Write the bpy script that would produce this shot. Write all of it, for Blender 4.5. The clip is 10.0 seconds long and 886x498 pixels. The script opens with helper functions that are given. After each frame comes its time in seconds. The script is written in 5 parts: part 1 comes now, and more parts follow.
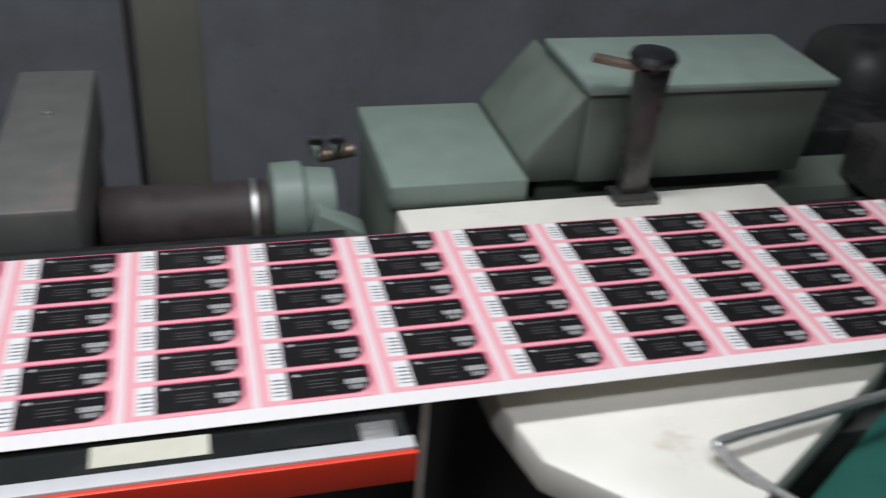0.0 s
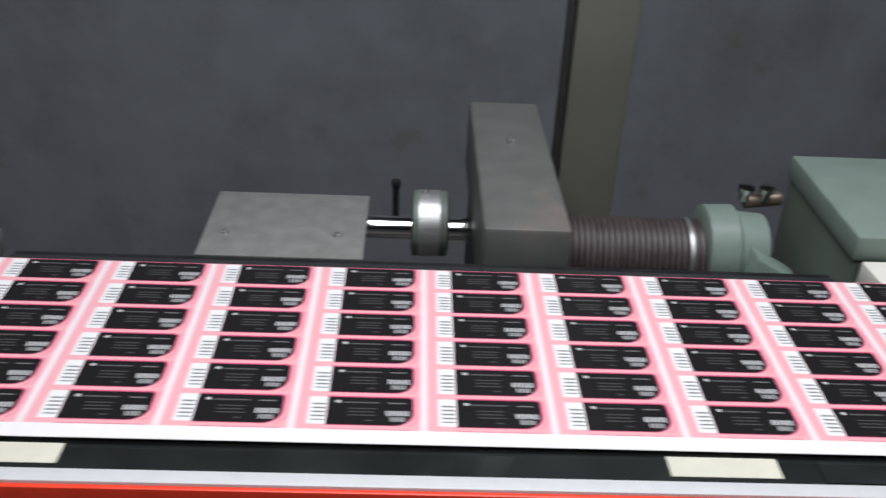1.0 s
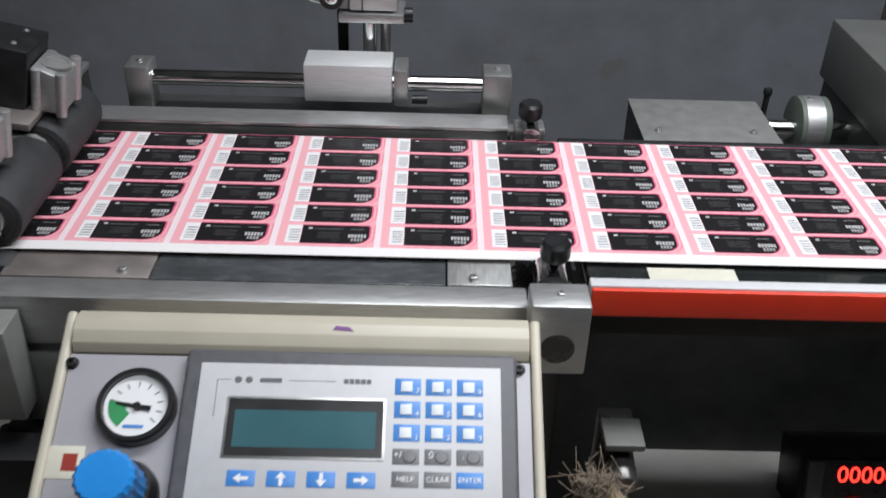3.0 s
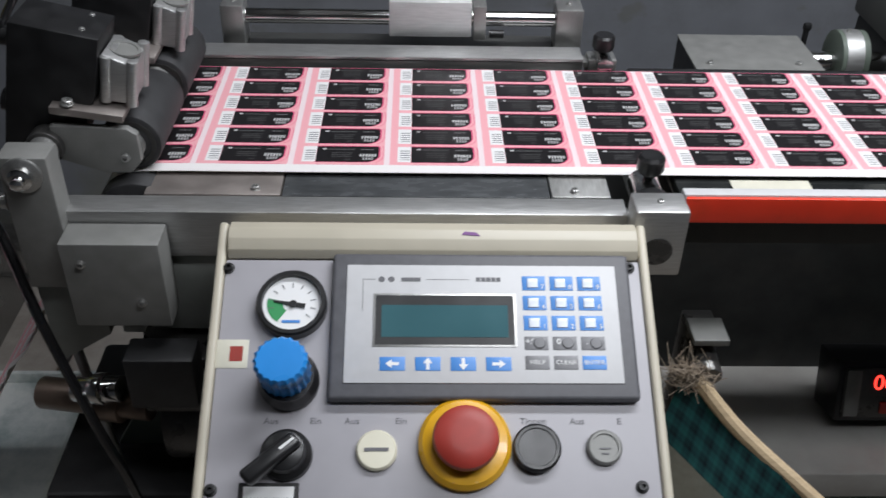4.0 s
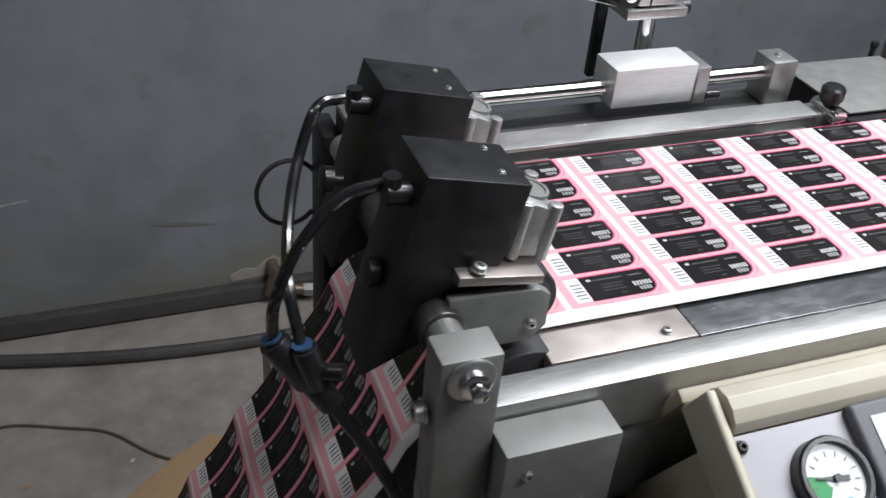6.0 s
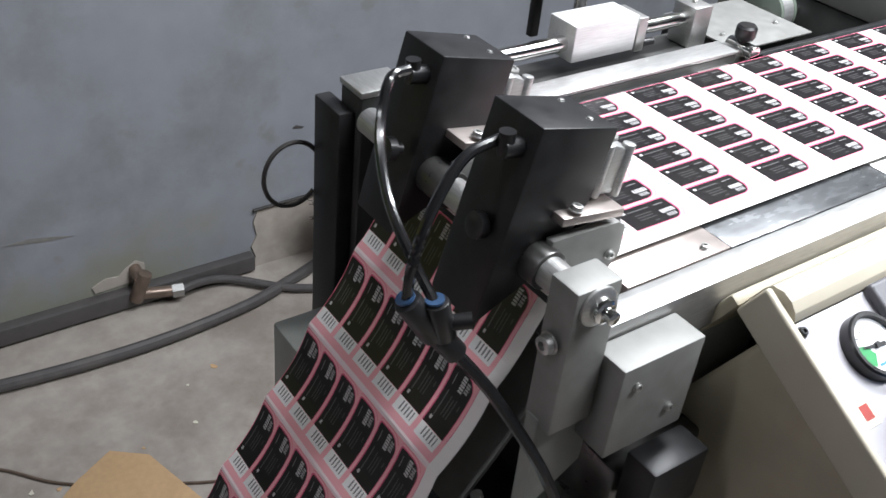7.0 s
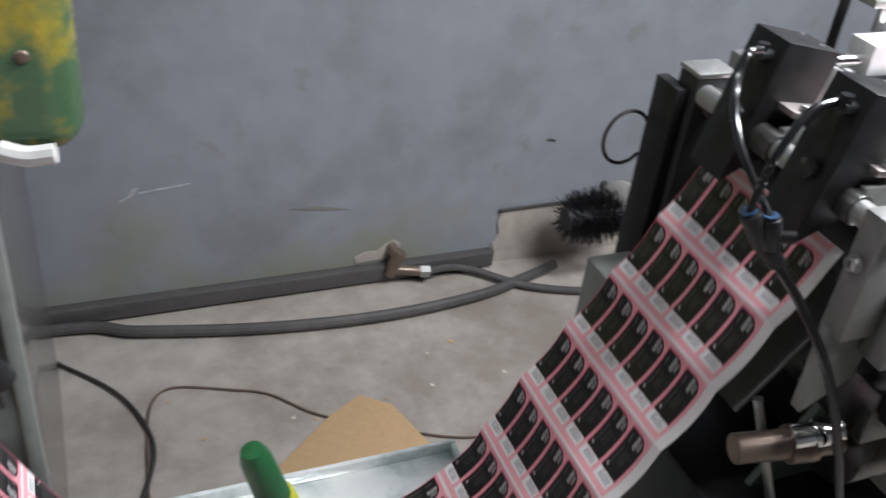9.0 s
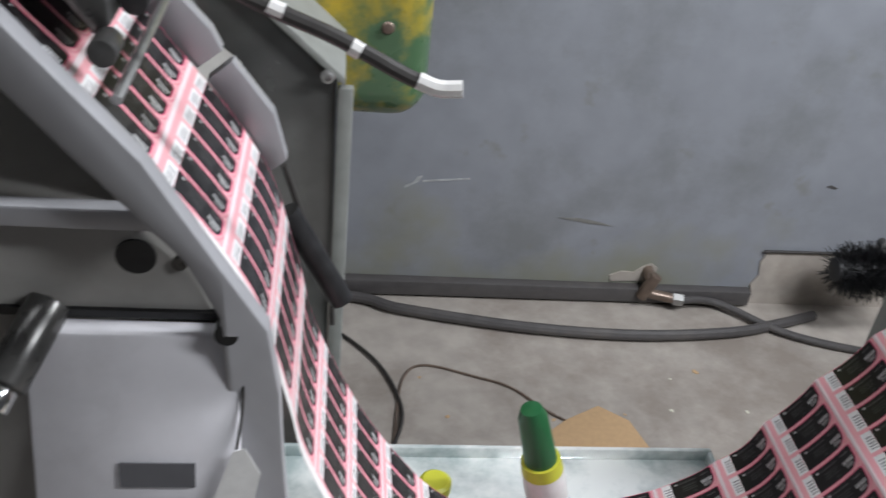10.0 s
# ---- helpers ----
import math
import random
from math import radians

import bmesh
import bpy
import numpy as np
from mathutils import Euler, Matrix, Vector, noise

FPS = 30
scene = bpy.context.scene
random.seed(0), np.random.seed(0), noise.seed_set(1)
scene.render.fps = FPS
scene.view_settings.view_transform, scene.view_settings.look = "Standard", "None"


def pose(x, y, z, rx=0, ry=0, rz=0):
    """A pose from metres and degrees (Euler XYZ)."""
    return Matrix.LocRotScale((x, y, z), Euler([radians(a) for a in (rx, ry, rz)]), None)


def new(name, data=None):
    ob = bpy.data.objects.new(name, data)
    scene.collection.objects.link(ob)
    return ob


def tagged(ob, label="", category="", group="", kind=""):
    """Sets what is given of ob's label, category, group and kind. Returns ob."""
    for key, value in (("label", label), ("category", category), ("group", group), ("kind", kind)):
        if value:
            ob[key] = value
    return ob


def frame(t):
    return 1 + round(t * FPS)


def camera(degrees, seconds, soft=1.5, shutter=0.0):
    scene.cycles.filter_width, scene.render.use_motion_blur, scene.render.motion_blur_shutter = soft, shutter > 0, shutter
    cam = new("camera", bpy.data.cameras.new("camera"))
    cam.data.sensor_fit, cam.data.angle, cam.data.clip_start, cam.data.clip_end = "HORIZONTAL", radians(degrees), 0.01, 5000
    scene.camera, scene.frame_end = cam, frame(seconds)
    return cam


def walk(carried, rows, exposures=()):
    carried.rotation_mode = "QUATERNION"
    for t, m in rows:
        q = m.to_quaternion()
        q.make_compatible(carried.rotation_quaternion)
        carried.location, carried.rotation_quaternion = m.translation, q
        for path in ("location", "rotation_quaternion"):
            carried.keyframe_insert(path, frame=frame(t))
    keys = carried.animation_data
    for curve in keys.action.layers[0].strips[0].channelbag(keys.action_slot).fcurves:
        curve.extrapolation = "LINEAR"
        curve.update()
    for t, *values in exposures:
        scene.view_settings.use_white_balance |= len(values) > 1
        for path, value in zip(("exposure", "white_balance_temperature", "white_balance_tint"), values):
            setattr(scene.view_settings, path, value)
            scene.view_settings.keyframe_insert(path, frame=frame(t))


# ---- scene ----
cam = camera(50.2, 10.0, soft=1.5, shutter=0.3)


def at(x, y, z, yaw, pitch, roll):
    """Camera pose from yaw, pitch and roll in degrees."""
    return pose(x, y, z, 0, 0, yaw) @ pose(0, 0, 0, 90 + pitch, 0, 0) @ pose(0, 0, 0, 0, 0, roll)


walk(cam, [
    (0, at(0.826, -0.402, 1.423, -16.7, -32.4, 4.8)),
    (0.5, at(0.696, -0.411, 1.416, -6.5, -30.9, 2.5)),
    (1, at(0.610, -0.399, 1.405, -2.5, -29.9, 3.0)),
    (1.5, at(0.468, -0.397, 1.414, 3.4, -30.9, 1.1)),
    (2, at(0.363, -0.407, 1.423, 4.8, -32.2, 0.7)),
    (2.5, at(0.287, -0.471, 1.421, 4.6, -32.6, 0.2)),
    (2.7, at(0.253, -0.506, 1.416, 1.7, -32.5, 1.2)),
    (3.8, at(0.137, -0.626, 1.435, -2.7, -35.7, 2.3)),
    (4, at(0.120, -0.626, 1.428, -2.1, -35.7, 1.6)),
    (4.5, at(0.053, -0.589, 1.416, -1.5, -36.6, 0.7)),
    (5, at(-0.082, -0.501, 1.409, -6.4, -36.4, 3.0)),
    (5.5, at(-0.184, -0.423, 1.417, -12.3, -36.0, 3.5)),
    (6.8, at(-0.471, -0.353, 1.409, -37.3, -34.8, 6.7)),
    (7, at(-0.485, -0.341, 1.411, -38.2, -35.2, 6.3)),
    (7.5, at(-0.496, -0.313, 1.404, -38.5, -36.0, 6.3)),
    (8, at(-0.522, -0.323, 1.410, -37.1, -37.1, 5.7)),
    (8.5, at(-0.609, -0.388, 1.415, -33.9, -35.7, 6.1)),
    (9, at(-0.705, -0.472, 1.428, -24.7, -33.7, 6.7)),
    (9.5, at(-0.765, -0.500, 1.408, -16.8, -32.4, 7.2)),
    (10, at(-0.801, -0.537, 1.409, -8.2, -33.3, 6.7)),
], exposures=[(0, -0.35), (1.0, -0.2), (2.5, 0.02), (4.5, 0.06), (5.0, 0.02), (5.7, 0.35), (6.8, 1.45), (7.5, 1.65), (8.5, 1.72), (10.0, 1.72)])

# ---------------------------------------------------------------- light
world = bpy.data.worlds.new("world")
scene.world = world
world.use_nodes = True
world.node_tree.nodes["Background"].inputs[0].default_value = (0.6, 0.66, 0.7, 1)
world.node_tree.nodes["Background"].inputs[1].default_value = 0.01


def overhead_lamp(x, y, z, length, watts, turn=0.0):
    """An assumed, unseen area lamp overhead, shining down."""
    d = bpy.data.lights.new("overhead_light", "AREA")
    d.shape, d.size, d.size_y, d.energy, d.color = "RECTANGLE", length, 0.14, watts, (0.92, 0.95, 1.0)
    o = new("overhead_light", d)
    o.matrix_world = pose(x, y, z, 0, 0, turn)
    return o


# Assumed main lamp above the web.
overhead_lamp(0.74, 0.12, 2.2, 1.2, 18.5)
# Lamp added to brighten the orange strip and other front faces.
overhead_lamp(0.7, -0.6, 2.2, 1.2, 11)
# Weak lamp added to lift the left end.
overhead_lamp(-1.5, 0.1, 2.75, 1.2, 3.2)

# ---------------------------------------------------------------- materials


def nodes_of(m):
    m.use_nodes = True
    t = m.node_tree
    return t, t.nodes["Principled BSDF"]


def surface(name, base, rough=0.5, metal=0.0, vary=0.15, scale=40.0, stain=None, stain_scale=4.0, stain_amount=0.5,
            bump=0.1, stretch=(1, 1, 1), coat=0.0, emit=0.0, edge=0.55):
    """Paint, metal or plastic with fine grain, larger stains and a little relief."""
    m = bpy.data.materials.new(name)
    t, b = nodes_of(m)
    N, L = t.nodes.new, t.links.new
    co = N("ShaderNodeTexCoord")
    mp = N("ShaderNodeMapping")
    mp.inputs["Scale"].default_value = stretch
    L(co.outputs["Object"], mp.inputs["Vector"])
    fine = N("ShaderNodeTexNoise")
    fine.inputs["Scale"].default_value, fine.inputs["Detail"].default_value = scale, 6
    L(mp.outputs[0], fine.inputs["Vector"])
    ramp = N("ShaderNodeValToRGB")
    lo, hi = [max(c * (1 - vary), 0) for c in base], [min(c * (1 + vary), 1) for c in base]
    ramp.color_ramp.elements[0].position, ramp.color_ramp.elements[1].position = 0.3, 0.7
    ramp.color_ramp.elements[0].color, ramp.color_ramp.elements[1].color = (*lo, 1), (*hi, 1)
    L(fine.outputs[0], ramp.inputs[0])
    out = ramp.outputs[0]
    if stain:
        big = N("ShaderNodeTexNoise")
        big.inputs["Scale"].default_value, big.inputs["Detail"].default_value = stain_scale, 8
        big.inputs["Roughness"].default_value = 0.65
        L(co.outputs["Object"], big.inputs["Vector"])
        r2 = N("ShaderNodeValToRGB")
        r2.color_ramp.elements[0].position, r2.color_ramp.elements[1].position = edge, edge + 0.17
        r2.color_ramp.elements[1].color = (stain_amount,) * 3 + (1,)
        L(big.outputs[0], r2.inputs[0])
        mix = N("ShaderNodeMix")
        mix.data_type = "RGBA"
        L(r2.outputs[0], mix.inputs["Factor"])
        L(out, mix.inputs["A"])
        mix.inputs["B"].default_value = (*stain, 1)
        out = mix.outputs["Result"]
    L(out, b.inputs["Base Color"])
    b.inputs["Metallic"].default_value = metal
    rr = N("ShaderNodeMapRange")
    rr.inputs["To Min"].default_value, rr.inputs["To Max"].default_value = max(rough - 0.1, 0.03), min(rough + 0.12, 1)
    L(fine.outputs[0], rr.inputs["Value"])
    L(rr.outputs[0], b.inputs["Roughness"])
    b.inputs["Coat Weight"].default_value = coat
    if bump:
        bp = N("ShaderNodeBump")
        bp.inputs["Strength"].default_value, bp.inputs["Distance"].default_value = bump, 0.001
        L(fine.outputs[0], bp.inputs["Height"])
        L(bp.outputs[0], b.inputs["Normal"])
    if emit:
        b.inputs["Emission Color"].default_value, b.inputs["Emission Strength"].default_value = (*base, 1), emit
    return m


ALU = surface("brushed_aluminium", (0.52, 0.52, 0.515), 0.44, 0.85, 0.12, 60, (0.35, 0.33, 0.3), 9, 0.35, 0.15, (1, 12, 12))
CARRIAGE = surface("bright_milled_aluminium", (0.78, 0.78, 0.78), 0.5, 0.6, 0.08, 60, (0.6, 0.6, 0.59), 9, 0.4, 0.1, (1, 12, 12))
STEEL = surface("ground_steel", (0.5, 0.5, 0.49), 0.4, 0.9, 0.15, 80, (0.25, 0.22, 0.19), 14, 0.4, 0.1, (14, 1, 14))
CHROME = surface("chromed_steel", (0.75, 0.75, 0.74), 0.12, 1.0, 0.05, 30, None, 4, 0, 0.02)
SHEET = surface("grey_sheet_steel", (0.24, 0.24, 0.23), 0.55, 0.3, 0.1, 70, (0.19, 0.19, 0.17), 8, 0.4, 0.08)
PLATE = surface("grey_painted_plate", (0.24, 0.25, 0.235), 0.5, 0.1, 0.1, 50, (0.2, 0.21, 0.19), 9, 0.5, 0.1)
BROWNPLATE = surface("stained_steel_plate", (0.36, 0.32, 0.3), 0.4, 0.7, 0.15, 40, (0.2, 0.17, 0.15), 20, 0.5, 0.1)
BLACK = surface("black_anodised_metal", (0.016, 0.016, 0.017), 0.42, 0.2, 0.4, 60, (0.05, 0.05, 0.05), 18, 0.3, 0.1)
BLACKPL = surface("black_plastic", (0.014, 0.014, 0.015), 0.32, 0, 0.3, 80, None, 4, 0, 0.08)
DARKFRAME = surface("black_machine_paint", (0.022, 0.023, 0.022), 0.55, 0, 0.4, 30, (0.05, 0.045, 0.04), 7, 0.5, 0.15)
RUBBER = surface("black_rubber", (0.03, 0.03, 0.032), 0.62, 0, 0.25, 90, (0.06, 0.058, 0.058), 12, 0.5, 0.2)
HOSE = surface("black_air_hose", (0.012, 0.012, 0.013), 0.18, 0, 0.2, 40, None, 4, 0, 0.03, coat=0.4)
SMOKED = surface("smoked_glass_plate", (0.02, 0.022, 0.022), 0.1, 0, 0.3, 20, (0.05, 0.05, 0.048), 10, 0.6, 0.02, coat=0.6)
BELTPLATE = surface("dark_slide_plate", (0.09, 0.095, 0.1), 0.25, 0.3, 0.25, 26, (0.22, 0.23, 0.24), 9, 0.6, 0.05, (2, 6, 2))
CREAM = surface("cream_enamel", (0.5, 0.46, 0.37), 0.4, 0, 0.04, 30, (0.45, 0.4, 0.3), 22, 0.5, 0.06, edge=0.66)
# Darker, browner cream with stains, for the body and rear edge.
CREAMSIDE = surface("cream_enamel_dark", (0.36, 0.32, 0.24), 0.5, 0, 0.08, 24, (0.3, 0.26, 0.19), 8, 0.5, 0.08)
FACE = surface("pale_grey_panel_paint", (0.37, 0.36, 0.385), 0.42, 0, 0.03, 60, (0.45, 0.43, 0.42), 26, 0.4, 0.04, edge=0.68)
WHITEBED = surface("white_bed_enamel", (0.78, 0.75, 0.68), 0.35, 0, 0.04, 30, (0.42, 0.33, 0.2), 14, 0.8, 0.05, edge=0.58)
BEZEL = surface("dark_grey_plastic", (0.1, 0.1, 0.11), 0.5, 0, 0.12, 150, None, 4, 0, 0.1)
KEYMEM = surface("keypad_membrane", (0.58, 0.58, 0.59), 0.45, 0, 0.03, 120, None, 4, 0, 0.04)
BLUE = surface("blue_print", (0.06, 0.24, 0.62), 0.4, 0, 0.08, 60, None, 4, 0, 0.03)
KEYWHITE = surface("domed_white_key", (0.72, 0.76, 0.82), 0.3, 0, 0.03, 60, None, 4, 0, 0.02)
KEYGREY = surface("grey_key", (0.17, 0.17, 0.18), 0.4, 0, 0.1, 60, None, 4, 0, 0.03)
LCD = surface("lcd_glass", (0.05, 0.13, 0.15), 0.12, 0, 0.1, 20, None, 4, 0, 0.0, coat=0.4)
WHITE = surface("white_print", (0.8, 0.8, 0.8), 0.5, 0, 0.02, 30, None, 4, 0, 0)
INK = surface("grey_ink", (0.13, 0.13, 0.14), 0.6, 0, 0.1, 30, None, 4, 0, 0)
BLUECAP = surface("blue_regulator_cap", (0.02, 0.25, 0.68), 0.3, 0, 0.08, 40, None, 4, 0, 0.04, coat=0.2)
RED = surface("red_mushroom_plastic", (0.33, 0.035, 0.025), 0.45, 0, 0.12, 50, (0.24, 0.03, 0.02), 30, 0.5, 0.08)
YELLOW = surface("yellow_plastic", (0.72, 0.38, 0.01), 0.3, 0, 0.1, 50, (0.4, 0.2, 0.02), 40, 0.4, 0.08, coat=0.3)
GREENZONE = surface("green_dial_zone", (0.03, 0.28, 0.09), 0.5, 0, 0.05, 30, None, 4, 0, 0)
PALEBTN = surface("ivory_button", (0.68, 0.65, 0.52), 0.35, 0, 0.04, 40, None, 4, 0, 0.02)
ORANGE = surface("orange_red_paint", (0.85, 0.05, 0.02), 0.4, 0, 0.06, 40, (0.55, 0.06, 0.02), 25, 0.4, 0.05)
# Two green tones: lighter on lids and flange, darker and stained on cases.
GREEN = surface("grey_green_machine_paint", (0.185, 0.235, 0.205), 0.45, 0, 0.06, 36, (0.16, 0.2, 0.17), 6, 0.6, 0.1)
GREENDARK = surface("dark_green_machine_paint", (0.12, 0.145, 0.12), 0.5, 0, 0.1, 30, (0.05, 0.052, 0.042), 8, 0.7, 0.12)
TEAL = surface("dark_teal_paint", (0.015, 0.09, 0.07), 0.4, 0, 0.08, 30, None, 4, 0, 0.05)
GUARD = surface("grey_belt_guard_paint", (0.12, 0.122, 0.115), 0.48, 0.1, 0.08, 40, (0.24, 0.17, 0.15), 12, 0.5, 0.08)
BELLOWS = surface("dark_brown_rubber", (0.055, 0.043, 0.042), 0.5, 0, 0.25, 60, None, 4, 0, 0.1)
STICKER = surface("yellowed_paper_sticker", (0.62, 0.6, 0.5), 0.6, 0, 0.05, 60, (0.45, 0.42, 0.33), 40, 0.5, 0.05)
LILAC = surface("lilac_grey_machine_paint", (0.33, 0.33, 0.345), 0.4, 0.1, 0.05, 30, (0.3, 0.3, 0.3), 7, 0.5, 0.06)
PALEMACH = surface("pale_grey_machine_paint", (0.33, 0.32, 0.3), 0.45, 0, 0.06, 30, (0.22, 0.2, 0.18), 6, 0.5, 0.06)
# Reddish blotches paint the pink web's reflection into the gloss.
SMOOTHDARK = surface("dark_glossy_cabinet_paint", (0.11, 0.11, 0.105), 0.22, 0.1, 0.15, 20, (0.19, 0.15, 0.14), 6, 0.6, 0.05, coat=0.3)
OILED = surface("oily_dark_metal", (0.09, 0.088, 0.085), 0.28, 0.6, 0.3, 40, (0.03, 0.03, 0.03), 12, 0.6, 0.15)
BRONZE = surface("brown_coupling_metal", (0.2, 0.15, 0.12), 0.35, 0.5, 0.2, 40, None, 4, 0, 0.1)
CARD = surface("brown_cardboard", (0.5, 0.33, 0.18), 0.8, 0, 0.06, 90, (0.4, 0.26, 0.14), 12, 0.4, 0.15)
CONDUIT = surface("grey_conduit", (0.075, 0.07, 0.07), 0.45, 0, 0.12, 40, (0.13, 0.115, 0.105), 9, 0.5, 0.08)
TEEBLUE = surface("dark_blue_ring", (0.03, 0.07, 0.15), 0.4, 0, 0.1, 40)
CABLE = surface("dark_cable", (0.035, 0.032, 0.03), 0.5, 0, 0.2, 60, None, 4, 0, 0.05)
TAPE = surface("white_cloth_tape", (0.75, 0.74, 0.72), 0.6, 0, 0.06, 120, (0.5, 0.49, 0.47), 60, 0.4, 0.2)
BOTTLEGREEN = surface("green_bottle_cap", (0.015, 0.1, 0.035), 0.35, 0, 0.1, 40, None, 4, 0, 0.05)
BOTTLEYEL = surface("yellow_green_band", (0.55, 0.55, 0.05), 0.4, 0, 0.1, 40, None, 4, 0, 0.05)
WOODSTICK = surface("pale_wood_stick", (0.5, 0.38, 0.24), 0.6, 0, 0.12, 60, (0.35, 0.25, 0.15), 20, 0.5, 0.15, (1, 8, 8))
STRAW = surface("frayed_grey_twine", (0.25, 0.2, 0.15), 0.8, 0, 0.3, 80, None, 4, 0, 0.1)
# Pale base and near-white patches put reflected glare into the tray's colour.
TINNED = surface("steel_tray_painted_glare", (0.5, 0.58, 0.58), 0.14, 0.2, 0.15, 14, (0.93, 0.95, 0.93), 7, 1.0, 0.2, edge=0.42)
COVERPAINT = surface("pale_lilac_cover_paint", (0.72, 0.71, 0.74), 0.4, 0.0, 0.05, 30, (0.5, 0.49, 0.5), 9, 0.4, 0.05)
SCRATCH = surface("scratched_paint", (0.42, 0.43, 0.44), 0.7, 0, 0.25, 60, (0.25, 0.26, 0.27), 40, 0.8, 0.05)
DULL = surface("dull_dark_steel", (0.13, 0.13, 0.125), 0.42, 0.6, 0.2, 50, (0.07, 0.065, 0.06), 16, 0.5, 0.1, (1, 10, 10))
REDLED = surface("red_led_segments", (1.0, 0.03, 0.02), 0.4, 0, 0.0, 10, None, 4, 0, 0, emit=4.0)
PAPER = surface("white_liner_paper", (0.8, 0.78, 0.74), 0.55, 0, 0.03, 60, None, 4, 0, 0.03)


def wall_material():
    m = surface("grey_wall_paint", (0.255, 0.268, 0.298), 0.6, 0, 0.07, 14, (0.19, 0.198, 0.205), 3.2, 0.85, 0.25, edge=0.5)
    t = m.node_tree
    b = t.nodes["Principled BSDF"]
    N, L = t.nodes.new, t.links.new
    old = b.inputs["Base Color"].links[0].from_socket
    co = N("ShaderNodeTexCoord")
    ns = N("ShaderNodeTexNoise")
    ns.inputs["Scale"].default_value, ns.inputs["Detail"].default_value = 9.0, 9
    L(co.outputs["Object"], ns.inputs["Vector"])
    r = N("ShaderNodeValToRGB")
    r.color_ramp.elements[0].position, r.color_ramp.elements[1].position = 0.66, 0.72
    r.color_ramp.elements[1].color = (0.6, 0.6, 0.6, 1)
    L(ns.outputs[0], r.inputs[0])
    mix = N("ShaderNodeMix")
    mix.data_type = "RGBA"
    L(r.outputs[0], mix.inputs["Factor"])
    L(old, mix.inputs["A"])
    mix.inputs["B"].default_value = (0.2, 0.2, 0.18, 1)
    # olive damp patches with a ragged upper edge, along the foot of the wall
    sep = N("ShaderNodeSeparateXYZ")
    L(co.outputs["Object"], sep.inputs[0])
    n2 = N("ShaderNodeTexNoise")
    n2.inputs["Scale"].default_value, n2.inputs["Detail"].default_value = 5.0, 7
    L(co.outputs["Object"], n2.inputs["Vector"])
    a = N("ShaderNodeMath")
    a.operation = "MULTIPLY_ADD"
    L(n2.outputs[0], a.inputs[0])
    a.inputs[1].default_value, a.inputs[2].default_value = 0.75, -0.22
    s = N("ShaderNodeMath")
    s.operation = "SUBTRACT"
    L(a.outputs[0], s.inputs[0])
    L(sep.outputs["Z"], s.inputs[1])
    mr = N("ShaderNodeMapRange")
    mr.inputs["From Min"].default_value, mr.inputs["From Max"].default_value = -0.02, 0.16
    mr.inputs["To Max"].default_value = 0.85
    L(s.outputs[0], mr.inputs["Value"])
    mix2 = N("ShaderNodeMix")
    mix2.data_type = "RGBA"
    L(mr.outputs[0], mix2.inputs["Factor"])
    L(mix.outputs["Result"], mix2.inputs["A"])
    mix2.inputs["B"].default_value = (0.235, 0.235, 0.18, 1)
    L(mix2.outputs["Result"], b.inputs["Base Color"])
    return m


WALL = wall_material()
PILASTER = surface("olive_grey_paint", (0.14, 0.14, 0.115), 0.6, 0, 0.05, 16, (0.1, 0.1, 0.08), 4, 0.6, 0.2)
FLOOR = surface("dusty_concrete", (0.37, 0.335, 0.3), 0.75, 0, 0.12, 22, (0.235, 0.2, 0.172), 3.6, 0.85, 0.5, edge=0.47)
PLINTH = surface("bare_concrete", (0.4, 0.36, 0.32), 0.85, 0, 0.1, 30, (0.3, 0.26, 0.22), 7, 0.6, 0.5)
# Unseen ceiling, kept grey so less light bounces off it.
CEIL = surface("grey_ceiling_low_bounce", (0.35, 0.35, 0.35), 0.8, 0, 0.04, 10, None, 4, 0, 0.1)


CAMO = surface("yellow_and_green_peeling_paint", (0.5, 0.36, 0.03), 0.28, 0, 0.08, 40, (0.07, 0.14, 0.07), 8, 1.0, 0.06, coat=0.3, edge=0.38)


def plaid_material():
    m = bpy.data.materials.new("green_plaid_cloth")
    t, b = nodes_of(m)
    N, L = t.nodes.new, t.links.new
    co = N("ShaderNodeTexCoord")
    tot = None
    for ax, sc, w in (("X", 420, 0.5), ("Y", 420, 0.5), ("X", 1300, 0.2), ("Y", 1300, 0.2)):
        sp = N("ShaderNodeSeparateXYZ")
        L(co.outputs["UV"], sp.inputs[0])
        mu = N("ShaderNodeMath")
        mu.operation = "MULTIPLY"
        mu.inputs[1].default_value = sc
        L(sp.outputs[ax], mu.inputs[0])
        si = N("ShaderNodeMath")
        si.operation = "SINE"
        L(mu.outputs[0], si.inputs[0])
        ma = N("ShaderNodeMath")
        ma.operation = "MULTIPLY"
        ma.inputs[1].default_value = w
        L(si.outputs[0], ma.inputs[0])
        if tot is None:
            tot = ma.outputs[0]
        else:
            ad = N("ShaderNodeMath")
            L(tot, ad.inputs[0])
            L(ma.outputs[0], ad.inputs[1])
            tot = ad.outputs[0]
    mr = N("ShaderNodeMapRange")
    mr.inputs["From Min"].default_value, mr.inputs["From Max"].default_value = -1.2, 1.2
    L(tot, mr.inputs["Value"])
    r = N("ShaderNodeValToRGB")
    r.color_ramp.elements[0].color, r.color_ramp.elements[1].color = (0.012, 0.025, 0.035, 1), (0.03, 0.17, 0.17, 1)
    L(mr.outputs[0], r.inputs[0])
    L(r.outputs[0], b.inputs["Base Color"])
    b.inputs["Roughness"].default_value = 0.9
    return m


PLAID = plaid_material()
